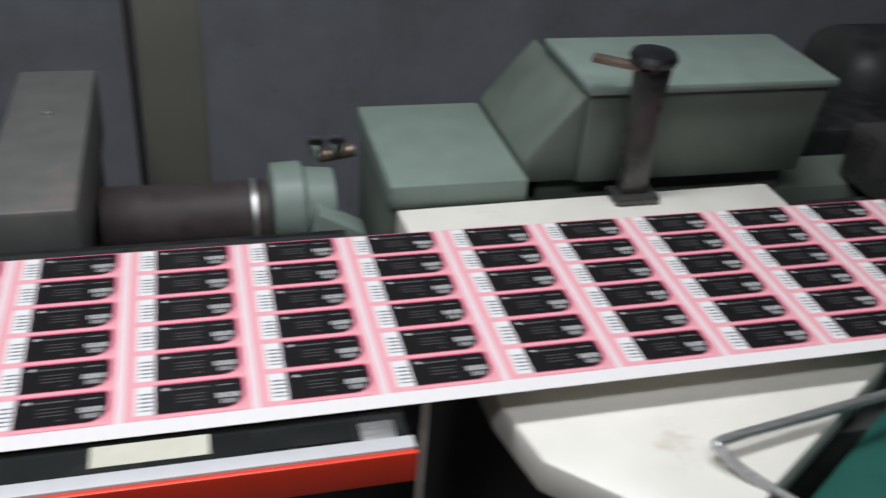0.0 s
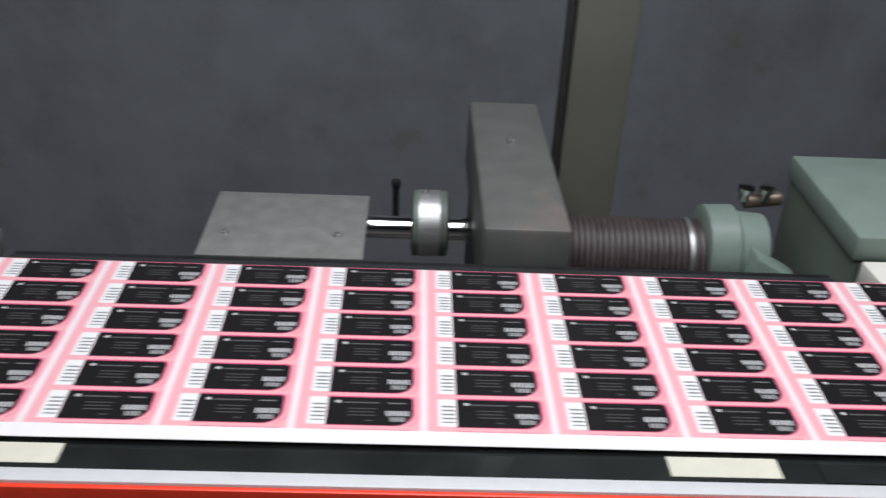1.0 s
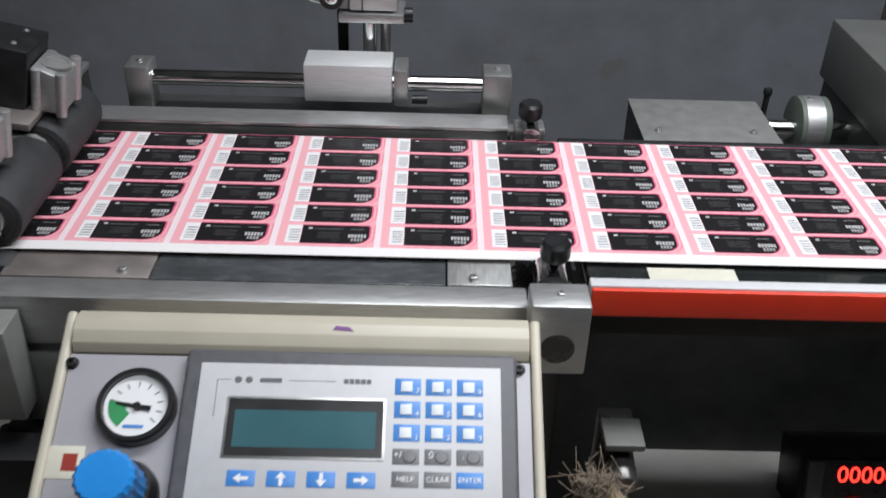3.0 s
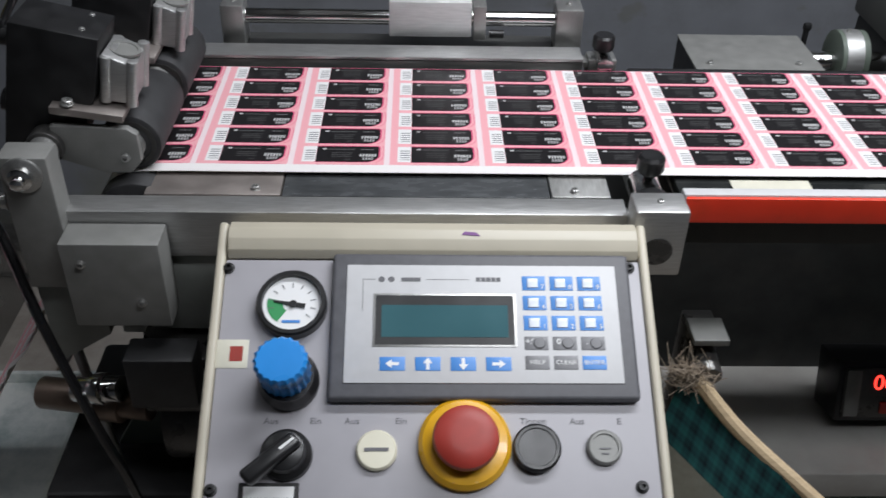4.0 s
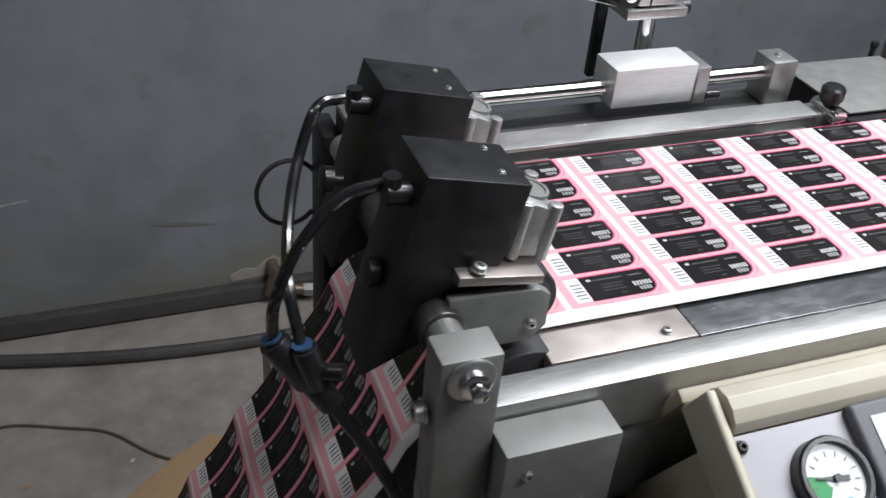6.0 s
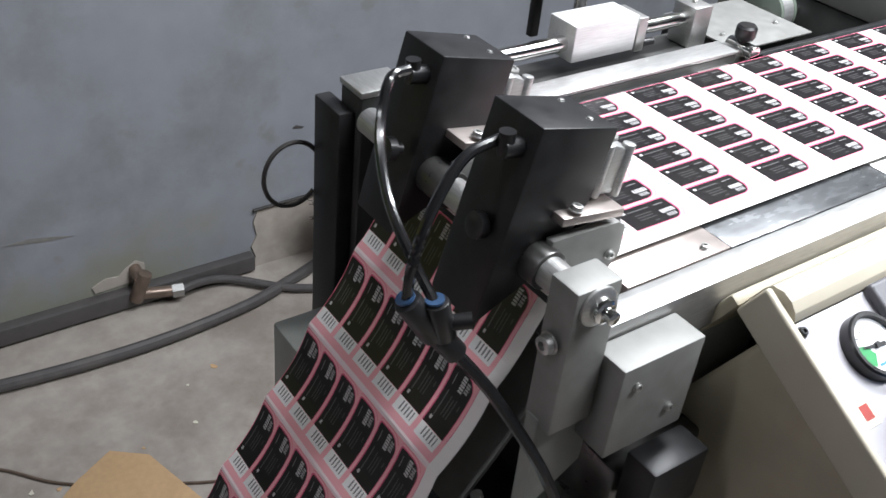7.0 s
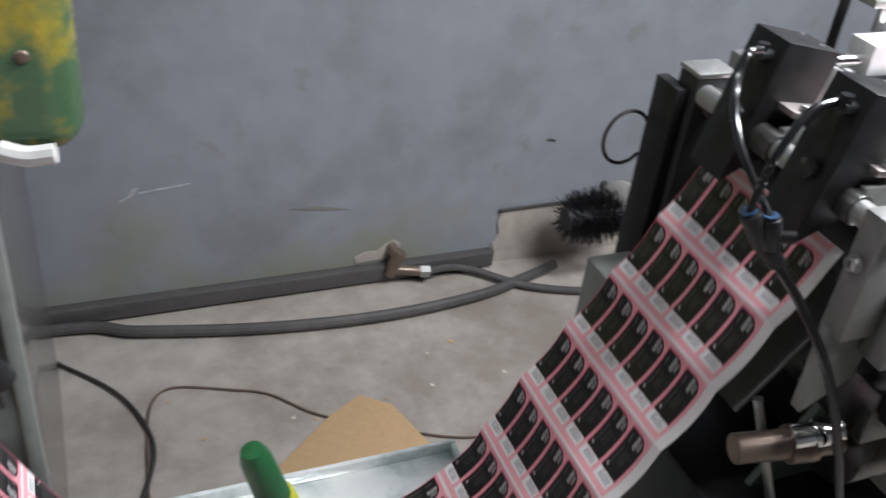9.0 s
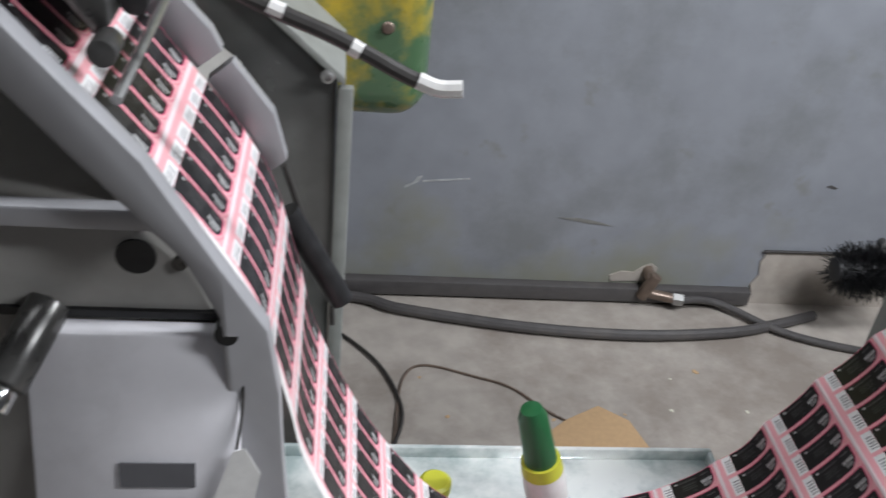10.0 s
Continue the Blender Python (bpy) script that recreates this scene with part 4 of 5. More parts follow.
    part("selector_line", pan(moved(box(-0.002, 0.009, -0.0008, 0.0008, 0.0, 0.0004, 0), pose(0.047, -0.138, 0.0242, 0, 0, 42))), WHITE, s)
    i = part("slotted_button", plathe(0.103, 0.135, [(0.0008, 0.0128), (0.004, 0.0128), (0.0055, 0.0115), (0.0058, 0.002)], 34), PALEBTN, t, "ivory slotted button")
    part("slot", pan(box(0.0955, 0.1105, -0.1362, -0.1338, 0.0057, 0.0062, 0)), INK, i)
    e = part("emergency_stop_ring", plathe(0.158, 0.131, [(0.0008, 0.0292), (0.006, 0.0292), (0.0095, 0.0265), (0.011, 0.019)], 44), YELLOW, t, "glossy yellow ring")
    part("mushroom", plathe(0.158, 0.131, [(0.006, 0.012), (0.01, 0.012), (0.012, 0.0188), (0.02, 0.0205), (0.024, 0.0195), (0.0262, 0.016), (0.0272, 0.009), (0.0272, 0.001)], 44), RED, t, "red emergency stop mushroom")
    part("ring_word", ptext("AUS", 0.009, 0.158, 0.1555, 0.0095), YELLOW, e)
    part("push_button", plathe(0.203, 0.134, [(0.0008, 0.0152), (0.007, 0.0152), (0.0085, 0.0138), (0.0085, 0.0122), (0.0075, 0.0118), (0.0072, 0.002)], 36), BLACKPL, t, "black push button")
    kk = part("key_switch", plathe(0.246, 0.133, [(0.0008, 0.0112), (0.004, 0.0112), (0.0055, 0.0098), (0.0055, 0.0085), (0.0045, 0.0083), (0.0045, 0.001)], 32), SHEET, t, "chromed key switch")
    part("key_mark", pan(join(box(0.2425, 0.2495, -0.1345, -0.1335, 0.0045, 0.005, 0), box(0.244, 0.248, -0.138, -0.137, 0.0045, 0.005, 0))), INK, kk)
    for word, u in (("Aus", 0.036), ("Ein", 0.064), ("Aus", 0.087), ("Ein", 0.118), ("Tippen", 0.202), ("Aus", 0.23), ("E", 0.257)):
        part("engraved_word", ptext(word, 0.0062, u, 0.1145, 0.0009), INK, t)
    part("name_plate", pan(join(box(0.019, 0.056, -0.1685, -0.156, 0.0008, 0.0012, 0))), BLACKPL, t)
    part("name_bar", pan(box(0.022, 0.053, -0.166, -0.1585, 0.0012, 0.0014, 0)), WHITE, t)
    part("felt_mark", pan(moved(prism([(-0.007, -0.001), (0.006, -0.002), (0.003, 0.001), (-0.005, 0.0016)], 0, 0.0002, 0, "z"), pose(0.165, 0.0245, 0.0086))), surface("violet_ink", (0.2, 0.08, 0.25), 0.6, 0, 0.1, 30), t)
    part("bracket", box(0.05, 0.24, -0.1, -0.046, 0.9, 0.99, 0.004), DARKFRAME, t)


control_box()


# ---------------------------------------------------------------- nip rollers and air cylinders


def nip_unit():
    t = thing("pull_roller_frame", "steel end frame of the pull rollers with pivot blocks", "roller frame", (-0.14, 0.08, 0.9))
    b = part("pivot_block", box(-0.167, -0.132, -0.062, -0.038, 0.98, 1.092, 0.002), SHEET, t, "grey steel pivot block")
    part("washer", lathe((-0.15, -0.062, 1.079), (0, -1, 0), [(0, 0.0135), (0.002, 0.0135), (0.003, 0.012)], 30), STEEL, b)
    part("bolt", lathe((-0.15, -0.0645, 1.079), (0, -1, 0), [(0, 0.0085), (0.005, 0.0085), (0.006, 0.007), (0.0062, 0.0045), (0.012, 0.0045), (0.013, 0.003)], 12), CHROME, b)
    screw(b, (-0.17, -0.05, 1.05), (-1, 0, 0), 0.006)
    part("side_plate", prism([(-0.166, 0.9), (-0.12, 0.93), (-0.118, 1.0), (-0.131, 1.0), (-0.168, 0.99)], -0.052, -0.04, 0.001), PLATE, t)
    h = part("holder_block", box(-0.132, -0.061, -0.08, -0.0525, 0.962, 1.037, 0.0015), SHEET, t, "squared aluminium holder block")
    screw(h, (-0.118, -0.08, 1.02), (0, -1, 0), 0.0028)
    screw(h, (-0.08, -0.08, 0.985), (0, -1, 0), 0.0028)
    b.location.z += 0.004
    part("back_post", box(-0.142, -0.1, 0.214, 0.246, 0.6, 1.083, 0.002), DARKFRAME, t, "tall dark back post")
    part("back_post_cap", box(-0.143, -0.099, 0.213, 0.247, 1.0835, 1.089, 0.001), STEEL, t)
    part("back_bearing", cyl((-0.122, 0.213, 1.06), (-0.122, 0.196, 1.06), 0.015, w=0.001), OILED, t)
    part("back_cover", box(-0.157, -0.1425, 0.222, 0.262, 0.6, 1.07, 0.002), BLACK, t)
    part("pivot_shaft", cyl((-0.15, -0.036, 1.079), (-0.15, 0.19, 1.079), 0.0105), STEEL, t)
    lo = thing("lower_pull_roller", "black rubber covered lower pull roller", "roller", (-0.096, 0.09, 0.99))
    part("sleeve", cyl((-0.092, -0.018, 1.0155), (-0.092, 0.198, 1.0155), 0.0335, seg=44, w=0.002), RUBBER, lo)
    part("journal", cyl((-0.092, -0.04, 1.0155), (-0.092, -0.018, 1.0155), 0.01), STEEL, lo)
    for y0 in (0.0, 0.1):
        r = thing("pressure_roller", "black rubber pressure roller resting on the web", "roller", (-0.08, y0 + 0.04, 1.051), "pressure rollers")
        part("sleeve", cyl((-0.093, y0, 1.0735), (-0.093, y0 + 0.083, 1.0735), 0.0228, seg=44, w=0.002), RUBBER, r)
        part("ring", lathe((-0.093, y0 + 0.001, 1.0735), (0, -1, 0), [(0, 0.0185), (0.0015, 0.0185), (0.0015, 0.0155), (0, 0.0145)], 30), OILED, r)
        part("hub", cyl((-0.093, y0 - 0.006, 1.0735), (-0.093, y0, 1.0735), 0.011, w=0.001), STEEL, r)
        a = thing("roller_arm", "steel swing arm carrying a pressure roller", "swing arm", (-0.11, y0 - 0.01, 1.06), "swing arms")
        part("cheek", prism([(-0.145, 1.068), (-0.11, 1.056), (-0.092, 1.056), (-0.083, 1.066), (-0.083, 1.088), (-0.09, 1.093), (-0.145, 1.095)], y0 - 0.014, y0 - 0.007, 0.001), SHEET, a)
        part("top_plate", moved(box(-0.026, 0.026, -0.02, 0.02, -0.003, 0.003, 0.001), pose(-0.116, y0 + 0.004, 1.105, 0, 8, 0)), BROWNPLATE, a, "tilted stained steel plate")
        screw(a, (-0.129, y0 - 0.012, 1.112), (0.2, 0, 1), 0.0038)
        screw(a, (-0.094, y0 - 0.0145, 1.07), (0, -1, 0), 0.003)
        part("hub", cyl((-0.15, y0 - 0.02, 1.079), (-0.15, y0 + 0.02, 1.079), 0.0135, w=0.001), OILED, a)
        c = thing("air_cylinder", "black valve block with a silver compact air cylinder", "air cylinder", (-0.125, y0 + 0.02, 1.1), "air cylinders")
        slab = prism([(-0.19, 1.045), (-0.128, 1.075), (-0.108, 1.118), (-0.098, 1.16), (-0.158, 1.173)], y0 - 0.002, y0 + 0.044, 0.0015)
        part("valve_block", slab, BLACK, c, "matt black metal block")
        screw(c, (-0.112, y0 + 0.01, 1.1625), (0.2, 0, 1), 0.0018)
        screw(c, (-0.112, y0 + 0.036, 1.1625), (0.2, 0, 1), 0.0018)
        body = prism([(-0.105, 1.112), (-0.083, 1.108), (-0.078, 1.138), (-0.1, 1.148)], y0 + 0.002, y0 + 0.04, 0.002)
        cy = part("cylinder_body", body, ALU, c, "silver extruded cylinder body")
        for dx, dy in ((0.0, 0.004), (0.0, 0.038), (-0.018, 0.004), (-0.018, 0.038)):
            part("corner_rib", cyl((-0.085 + dx, y0 + dy, 1.107 - dx * 0.2), (-0.079 + dx, y0 + dy, 1.142 - dx * 0.2), 0.0042, seg=14, w=0.0005), ALU, cy)
        part("cylinder_cap", lathe((-0.0885, y0 + 0.021, 1.1425), (0.25, 0, 1), [(0, 0.0115), (0.002, 0.0115), (0.0022, 0.0095), (0.0012, 0.009), (0.0012, 0.001)], 28), SHEET, cy)
        part("elbow", join(cyl((-0.158, y0 + 0.012, 1.155), (-0.176, y0 + 0.012, 1.158), 0.0065), cyl((-0.172, y0 + 0.012, 1.153), (-0.172, y0 + 0.012, 1.168), 0.005)), BLACKPL, c)
        c.location += Vector((-0.002, -0.004, -0.002)) if y0 < 0.05 else Vector((0.009, 0.008, -0.008))
        part("lower_knob", lathe((-0.172, y0 + 0.014, 1.1), (-1, 0, 0.2), [(0, 0.004), (0.006, 0.004), (0.007, 0.0085), (0.013, 0.0085), (0.014, 0.005)], 14), BLACKPL, c)


def hoses():
    t = thing("air_hose_set", "black air hoses joined by a push-in tee", "air hose", (-0.22, 0.0, 0.5))
    part("hose", tube([(-0.174, 0.013, 1.159), (-0.2, 0.011, 1.154), (-0.224, 0.003, 1.133), (-0.238, -0.002, 1.104), (-0.24, -0.002, 1.078)], 0.0034), HOSE, t)
    part("hose", tube([(-0.172, 0.112, 1.158), (-0.19, 0.106, 1.156), (-0.206, 0.088, 1.13), (-0.219, 0.055, 1.108), (-0.226, 0.02, 1.094), (-0.226, -0.009, 1.077)], 0.0034), HOSE, t)
    part("tee", join(cyl((-0.24, -0.002, 1.078), (-0.222, -0.008, 1.05), 0.0085, w=0.001), cyl((-0.225, -0.01, 1.077), (-0.218, -0.012, 1.05), 0.0075, w=0.001), cyl((-0.222, -0.008, 1.052), (-0.21, -0.016, 1.036), 0.0075, w=0.001), cyl((-0.218, -0.012, 1.06), (-0.205, -0.02, 1.063), 0.005)), BLACKPL, t, "black push-in tee")
    part("tee_collar", cyl((-0.241, -0.001, 1.0805), (-0.2402, -0.0013, 1.079), 0.006), TEEBLUE, t)
    part("tee_collar", cyl((-0.226, -0.0095, 1.0795), (-0.2257, -0.0096, 1.078), 0.0056), TEEBLUE, t)
    part("hose", tube([(-0.21, -0.016, 1.036), (-0.19, -0.035, 1.005), (-0.165, -0.065, 0.95), (-0.135, -0.085, 0.86), (-0.115, -0.09, 0.78), (-0.1, -0.08, 0.6)], 0.0042), HOSE, t)


def chute():
    t = thing("web_chute", "curved dull steel chute under the hanging web", "chute", (-0.16, 0.09, 0.86))
    line = smooth_line([(-0.104, 0, 0.99), (-0.112, 0, 0.965), (-0.13, 0, 0.935), (-0.155, 0, 0.9), (-0.185, 0, 0.862)], 6)
    out = [(p.x, p.z) for p in line] + [(p.x + 0.003, p.z - 0.002) for p in reversed(line)]
    part("sheet", prism(out, -0.004, 0.19), SHEET, t, smooth=True)
    part("stay", cyl((-0.17, -0.01, 0.88), (-0.13, -0.06, 0.72), 0.0045), STEEL, t)


def under_nip():
    t = thing("drive_motor", "oily black drive motor with a coupling under the rollers", "motor", (-0.1, 0.02, 0.6))
    part("motor_box", box(-0.1, 0.02, -0.07, 0.06, 0.86, 0.92, 0.004), OILED, t)
    part("cable_box", box(-0.098, -0.045, -0.1, -0.072, 0.895, 0.945, 0.003), BLACK, t)
    part("coupling", join(cyl((-0.2, -0.03, 0.845), (-0.1, -0.05, 0.85), 0.014, w=0.002), cyl((-0.15, -0.04, 0.847), (-0.125, -0.045, 0.848), 0.018, w=0.001)), BRONZE, t, "brown metal coupling")
    part("connector", join(cyl((-0.16, -0.05, 0.868), (-0.118, -0.06, 0.878), 0.011, w=0.001), cyl((-0.142, -0.054, 0.872), (-0.132, -0.057, 0.875), 0.0135, w=0.001)), CHROME, t, "silver screw connector")
    part("motor_drum", cyl((-0.09, -0.03, 0.83), (0.04, -0.03, 0.83), 0.045, w=0.004), OILED, t)
    part("base_box", box(-0.2, -0.02, -0.08, 0.12, 0.62, 0.77, 0.006), BLACK, t, "black sheet steel box")
    part("gusset", prism([(-0.15, 0.77), (-0.02, 0.77), (-0.02, 0.88), (-0.1, 0.86)], -0.02, -0.012, 0.001), GREENDARK, t)
    part("stand", box(-0.18, -0.02, -0.06, 0.2, 0.0, 0.62, 0.006), DARKFRAME, t)
    p = thing("floor_box", "dark grey steel junction box behind the web", "junction box", (-0.17, 0.26, 0.5))
    part("body", box(-0.208, -0.12, 0.192, 0.238, 0.72, 0.872, 0.003), PLATE, p)
    part("foot", box(-0.19, -0.14, 0.2, 0.23, 0.0, 0.72, 0.003), DARKFRAME, p)


nip_unit()
hoses()
chute()
under_nip()


def drip_tray():
    t = thing("drip_tray", "wet steel tray with painted glare patches below the web loop", "tray", (-0.5, 0.15, 0.5))
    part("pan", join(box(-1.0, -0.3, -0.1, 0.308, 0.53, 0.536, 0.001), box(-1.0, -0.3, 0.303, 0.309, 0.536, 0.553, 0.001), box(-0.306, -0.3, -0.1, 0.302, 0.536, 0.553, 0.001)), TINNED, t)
    for x in (-0.95, -0.35):
        for y in (-0.08, 0.28):
            part("leg", box(x - 0.015, x + 0.015, y - 0.015, y + 0.015, 0, 0.53, 0.002), DARKFRAME, t)
    b = thing("squeeze_bottle", "white squeeze bottle with a green cap and yellow band", "bottle", (-0.52, 0.24, 0.536))
    a, ax = Vector((-0.517, 0.225, 0.545)), (-0.29, 0, 1)
    part("body", lathe(a, ax, [(0, 0.023), (0.06, 0.025), (0.082, 0.0235)], 28), TAPE, b)
    part("band", lathe(a, ax, [(0.082, 0.024), (0.099, 0.0225)], 28), BOTTLEYEL, b)
    part("cap", lathe(a, ax, [(0.099, 0.019), (0.165, 0.0165), (0.178, 0.012), (0.18, 0.002)], 22), BOTTLEGREEN, b)
    b.location += Vector((-0.012, -0.022, 0))
    c = thing("small_jar", "small white jar with a yellow lid", "jar", (-0.668, 0.225, 0.536))
    part("body", lathe((-0.668, 0.225, 0.536), (0, 0, 1), [(0, 0.018), (0.03, 0.018)], 22), TAPE, c)
    part("lid", lathe((-0.668, 0.225, 0.566), (0, 0, 1), [(0, 0.019), (0.012, 0.019), (0.015, 0.015)], 22), BOTTLEYEL, c)


drip_tray()


# ---------------------------------------------------------------- left machine


def left_machine():
    t = thing("rewinder_cabinet", "grey-green rewinder cabinet with a sloping top", "machine cabinet", (-1.2, 0.7, 0))
    part("cabinet", prism([(-0.792, 0.0), (-0.792, 1.005), (-0.9, 1.1), (-1.25, 1.42), (-1.9, 1.42), (-1.9, 0.0)], 0.38, 1.2, 0.006), SMOOTHDARK, t)
    part("top_skin", prism([(-0.785, 1.004), (-0.785, 1.014), (-1.25, 1.43), (-1.25, 1.42)], 0.365, 1.2, 0.001), PLATE, t, "grey-green sloping lid")
    part("edge_strip", box(-0.792, -0.776, 0.372, 0.384, 0.2, 1.0, 0.002), PLATE, t)
    screw(t, (-0.803, 0.364, 1.016), (0, -1, 0), 0.006)
    part("vent", join(*[moved(box(-0.03, 0.03, -0.002, 0.002, -0.001, 0.002, 0), pose(-0.93 - 0.01 * i, 0.62, 1.14 + 0.009 * i, 0, 41, 0)) for i in range(6)]), BLACK, t)
    m = thing("motor_cover", "yellow and green motor cover with peeling paint", "motor cover", (-0.76, 0.6, 0.92))
    part("shell", box(-0.96, -0.682, 0.5, 0.85, 0.898, 1.3, 0.042, 6), CAMO, m)
    part("rivet", lathe((-0.736, 0.5, 1.02), (0, -1, 0), [(0, 0.008), (0.003, 0.006), (0.004, 0.001)], 14), BRONZE, m)
    f = thing("rewinder_stand", "pale grey frame plate along the rising web", "machine frame", (-0.9, -0.03, 0.3))
    part("guide_plate", prism([(-1.3, 1.57), (-0.982, 1.208), (-0.914, 1.126), (-0.867, 1.045), (-0.84, 1.0), (-0.832, 0.942), (-0.83, 0.886), (-0.826, 0.82), (-0.824, 0.0), (-0.87, 0.0), (-0.868, 0.9), (-0.872, 1.01), (-0.893, 1.055), (-0.953, 1.125), (-0.988, 1.168), (-1.3, 1.51)], -0.03, -0.012, 0.002), LILAC, f)
    part("back_guide", prism([(-1.25, 1.485), (-0.957, 1.137), (-0.912, 1.092), (-0.892, 1.108), (-0.9, 1.125), (-0.94, 1.17), (-1.23, 1.52)], 0.19, 0.205, 0.001), LILAC, f)
    part("back_guide", prism([(-0.905, 1.082), (-0.873, 1.035), (-0.856, 0.998), (-0.84, 1.012), (-0.851, 1.055), (-0.884, 1.1)], 0.19, 0.205, 0.001), LILAC, f)
    part("guide_bar", cyl((-0.868, -0.03, 0.995), (-0.868, 0.3, 0.98), 0.008), BLACK, f)
    part("back_slide", cyl((-0.842, 0.215, 0.945), (-0.787, 0.215, 0.845), 0.012), BLACK, f)
    part("back_wire", tube([(-0.845, 0.23, 0.985), (-0.825, 0.24, 0.915), (-0.8, 0.24, 0.855), (-0.795, 0.24, 0.795)], 0.003), CABLE, f)
    c = thing("web_press_unit", "pale grey machine cabinet with black holes and a shaft", "machine cabinet", (-1.2, 0.1, 0))
    part("case", prism([(-1.7, 0.017), (-0.866, 0.017), (-0.866, 0.98), (-0.89, 1.045), (-0.94, 1.088), (-1.7, 1.09)], 0.0, 0.36, 0.003), PALEMACH, c)
    part("top_bar", box(-1.7, -0.9, -0.014, -0.001, 1.083, 1.099, 0.002), LILAC, c)
    part("hole", cyl((-0.925, 0.002, 1.055), (-0.925, -0.002, 1.055), 0.0135), BLACK, c)
    part("hole_plug", cyl((-0.897, 0.002, 1.05), (-0.897, -0.002, 1.05), 0.005), OILED, c)
    part("drum", cyl((-0.945, 0.06, 1.115), (-0.945, 0.3, 1.115), 0.024, w=0.002), RUBBER, c, "dark rubber drum")
    part("shaft", cyl((-0.985, -0.002, 1.015), (-1.005, -0.055, 0.985), 0.015, w=0.002), OILED, c, "oily steel shaft end")
    part("shaft_tip", cyl((-1.005, -0.055, 0.985), (-1.01, -0.068, 0.977), 0.011, w=0.001), CHROME, c)
    part("cover_plate", prism([(-0.002, 1.003), (-0.02, 1.003), (-0.095, 0.7), (-0.002, 0.7)], -1.0, -0.856, 0.003, "x"), COVERPAINT, c, "removable light grey cover")
    part("cover_gap", box(-1.02, -0.856, -0.004, 0.001, 1.005, 1.011, 0), BLACK, c)
    part("card", moved(box(-0.94, -0.887, -0.0006, 0.0006, -0.01, 0.01, 0), pose(0, -0.0482, 0.897, -13.9, 0, 0)), INK, c, "dark printed card")
    g = thing("paper_tag", "white paper tag hanging on a string", "tag", (-0.865, -0.03, 0.8))
    part("sheet", moved(prism([(-0.024, -0.06), (0.012, -0.06), (0.016, 0.015), (0.002, 0.034), (-0.006, 0.03)], -0.0004, 0.0004), pose(-0.858, -0.056, 0.892, -13.9, 8, 0)), TAPE, g)
    part("string", tube([(-0.857, -0.048, 0.924), (-0.854, -0.035, 0.95), (-0.853, -0.022, 0.99)], 0.0012, 6), CABLE, g)
    k = thing("taped_cable", "black cable bound with white tape, loose end", "cable", (-0.78, 0.05, 1.16))
    part("cable", tube([(-0.95, 0.06, 1.3), (-0.86, 0.06, 1.228), (-0.782, 0.059, 1.194), (-0.735, 0.055, 1.172), (-0.722, 0.053, 1.168)], 0.0055), CABLE, k)
    part("tape", tube([(-0.826, 0.0597, 1.2125), (-0.822, 0.0596, 1.2105), (-0.816, 0.0595, 1.2085)], 0.0059, 9, 3), TAPE, k, "frayed white tape")
    part("tape", tube([(-0.772, 0.0585, 1.189), (-0.768, 0.058, 1.187), (-0.765, 0.0575, 1.1855)], 0.0061, 9, 3), TAPE, k, "frayed white tape")
    part("tape_end", tube([(-0.726, 0.0535, 1.1695), (-0.712, 0.051, 1.1655), (-0.696, 0.049, 1.167)], 0.0062, 9, 4), TAPE, k, "white tape tail")
    p = thing("web_press_bar", "dark clamping unit across the rising web", "clamping unit", (-0.94, 0.1, 1.18))
    part("bar", cyl((-0.927, -0.004, 1.17), (-0.927, 0.193, 1.17), 0.0036, w=0.0005), STEEL, p)
    part("head", prism([(-0.946, 1.193), (-0.936, 1.2), (-0.936, 1.216), (-1.03, 1.345), (-1.06, 1.347)], 0.035, 0.188, 0.003), OILED, p)
    part("side_lug", cyl((-0.937, 0.012, 1.192), (-0.937, 0.036, 1.192), 0.009, w=0.001), OILED, p)
    part("roller", cyl((-0.926, 0.06, 1.208), (-0.926, 0.17, 1.208), 0.009, w=0.001), RUBBER, p)
    part("red_lever", tube([(-0.955, 0.12, 1.262), (-0.935, 0.14, 1.25), (-0.915, 0.165, 1.225)], 0.006, 8, 4), RED, p, "red lever")
    for o in (c, g, k, p):
        o.location += Vector((-0.004, 0, -0.017))
    k.location.x -= 0.016
    t.location.x -= 0.006
    m.location.x -= 0.008


left_machine()


# ---------------------------------------------------------------- things along the wall and on the floor


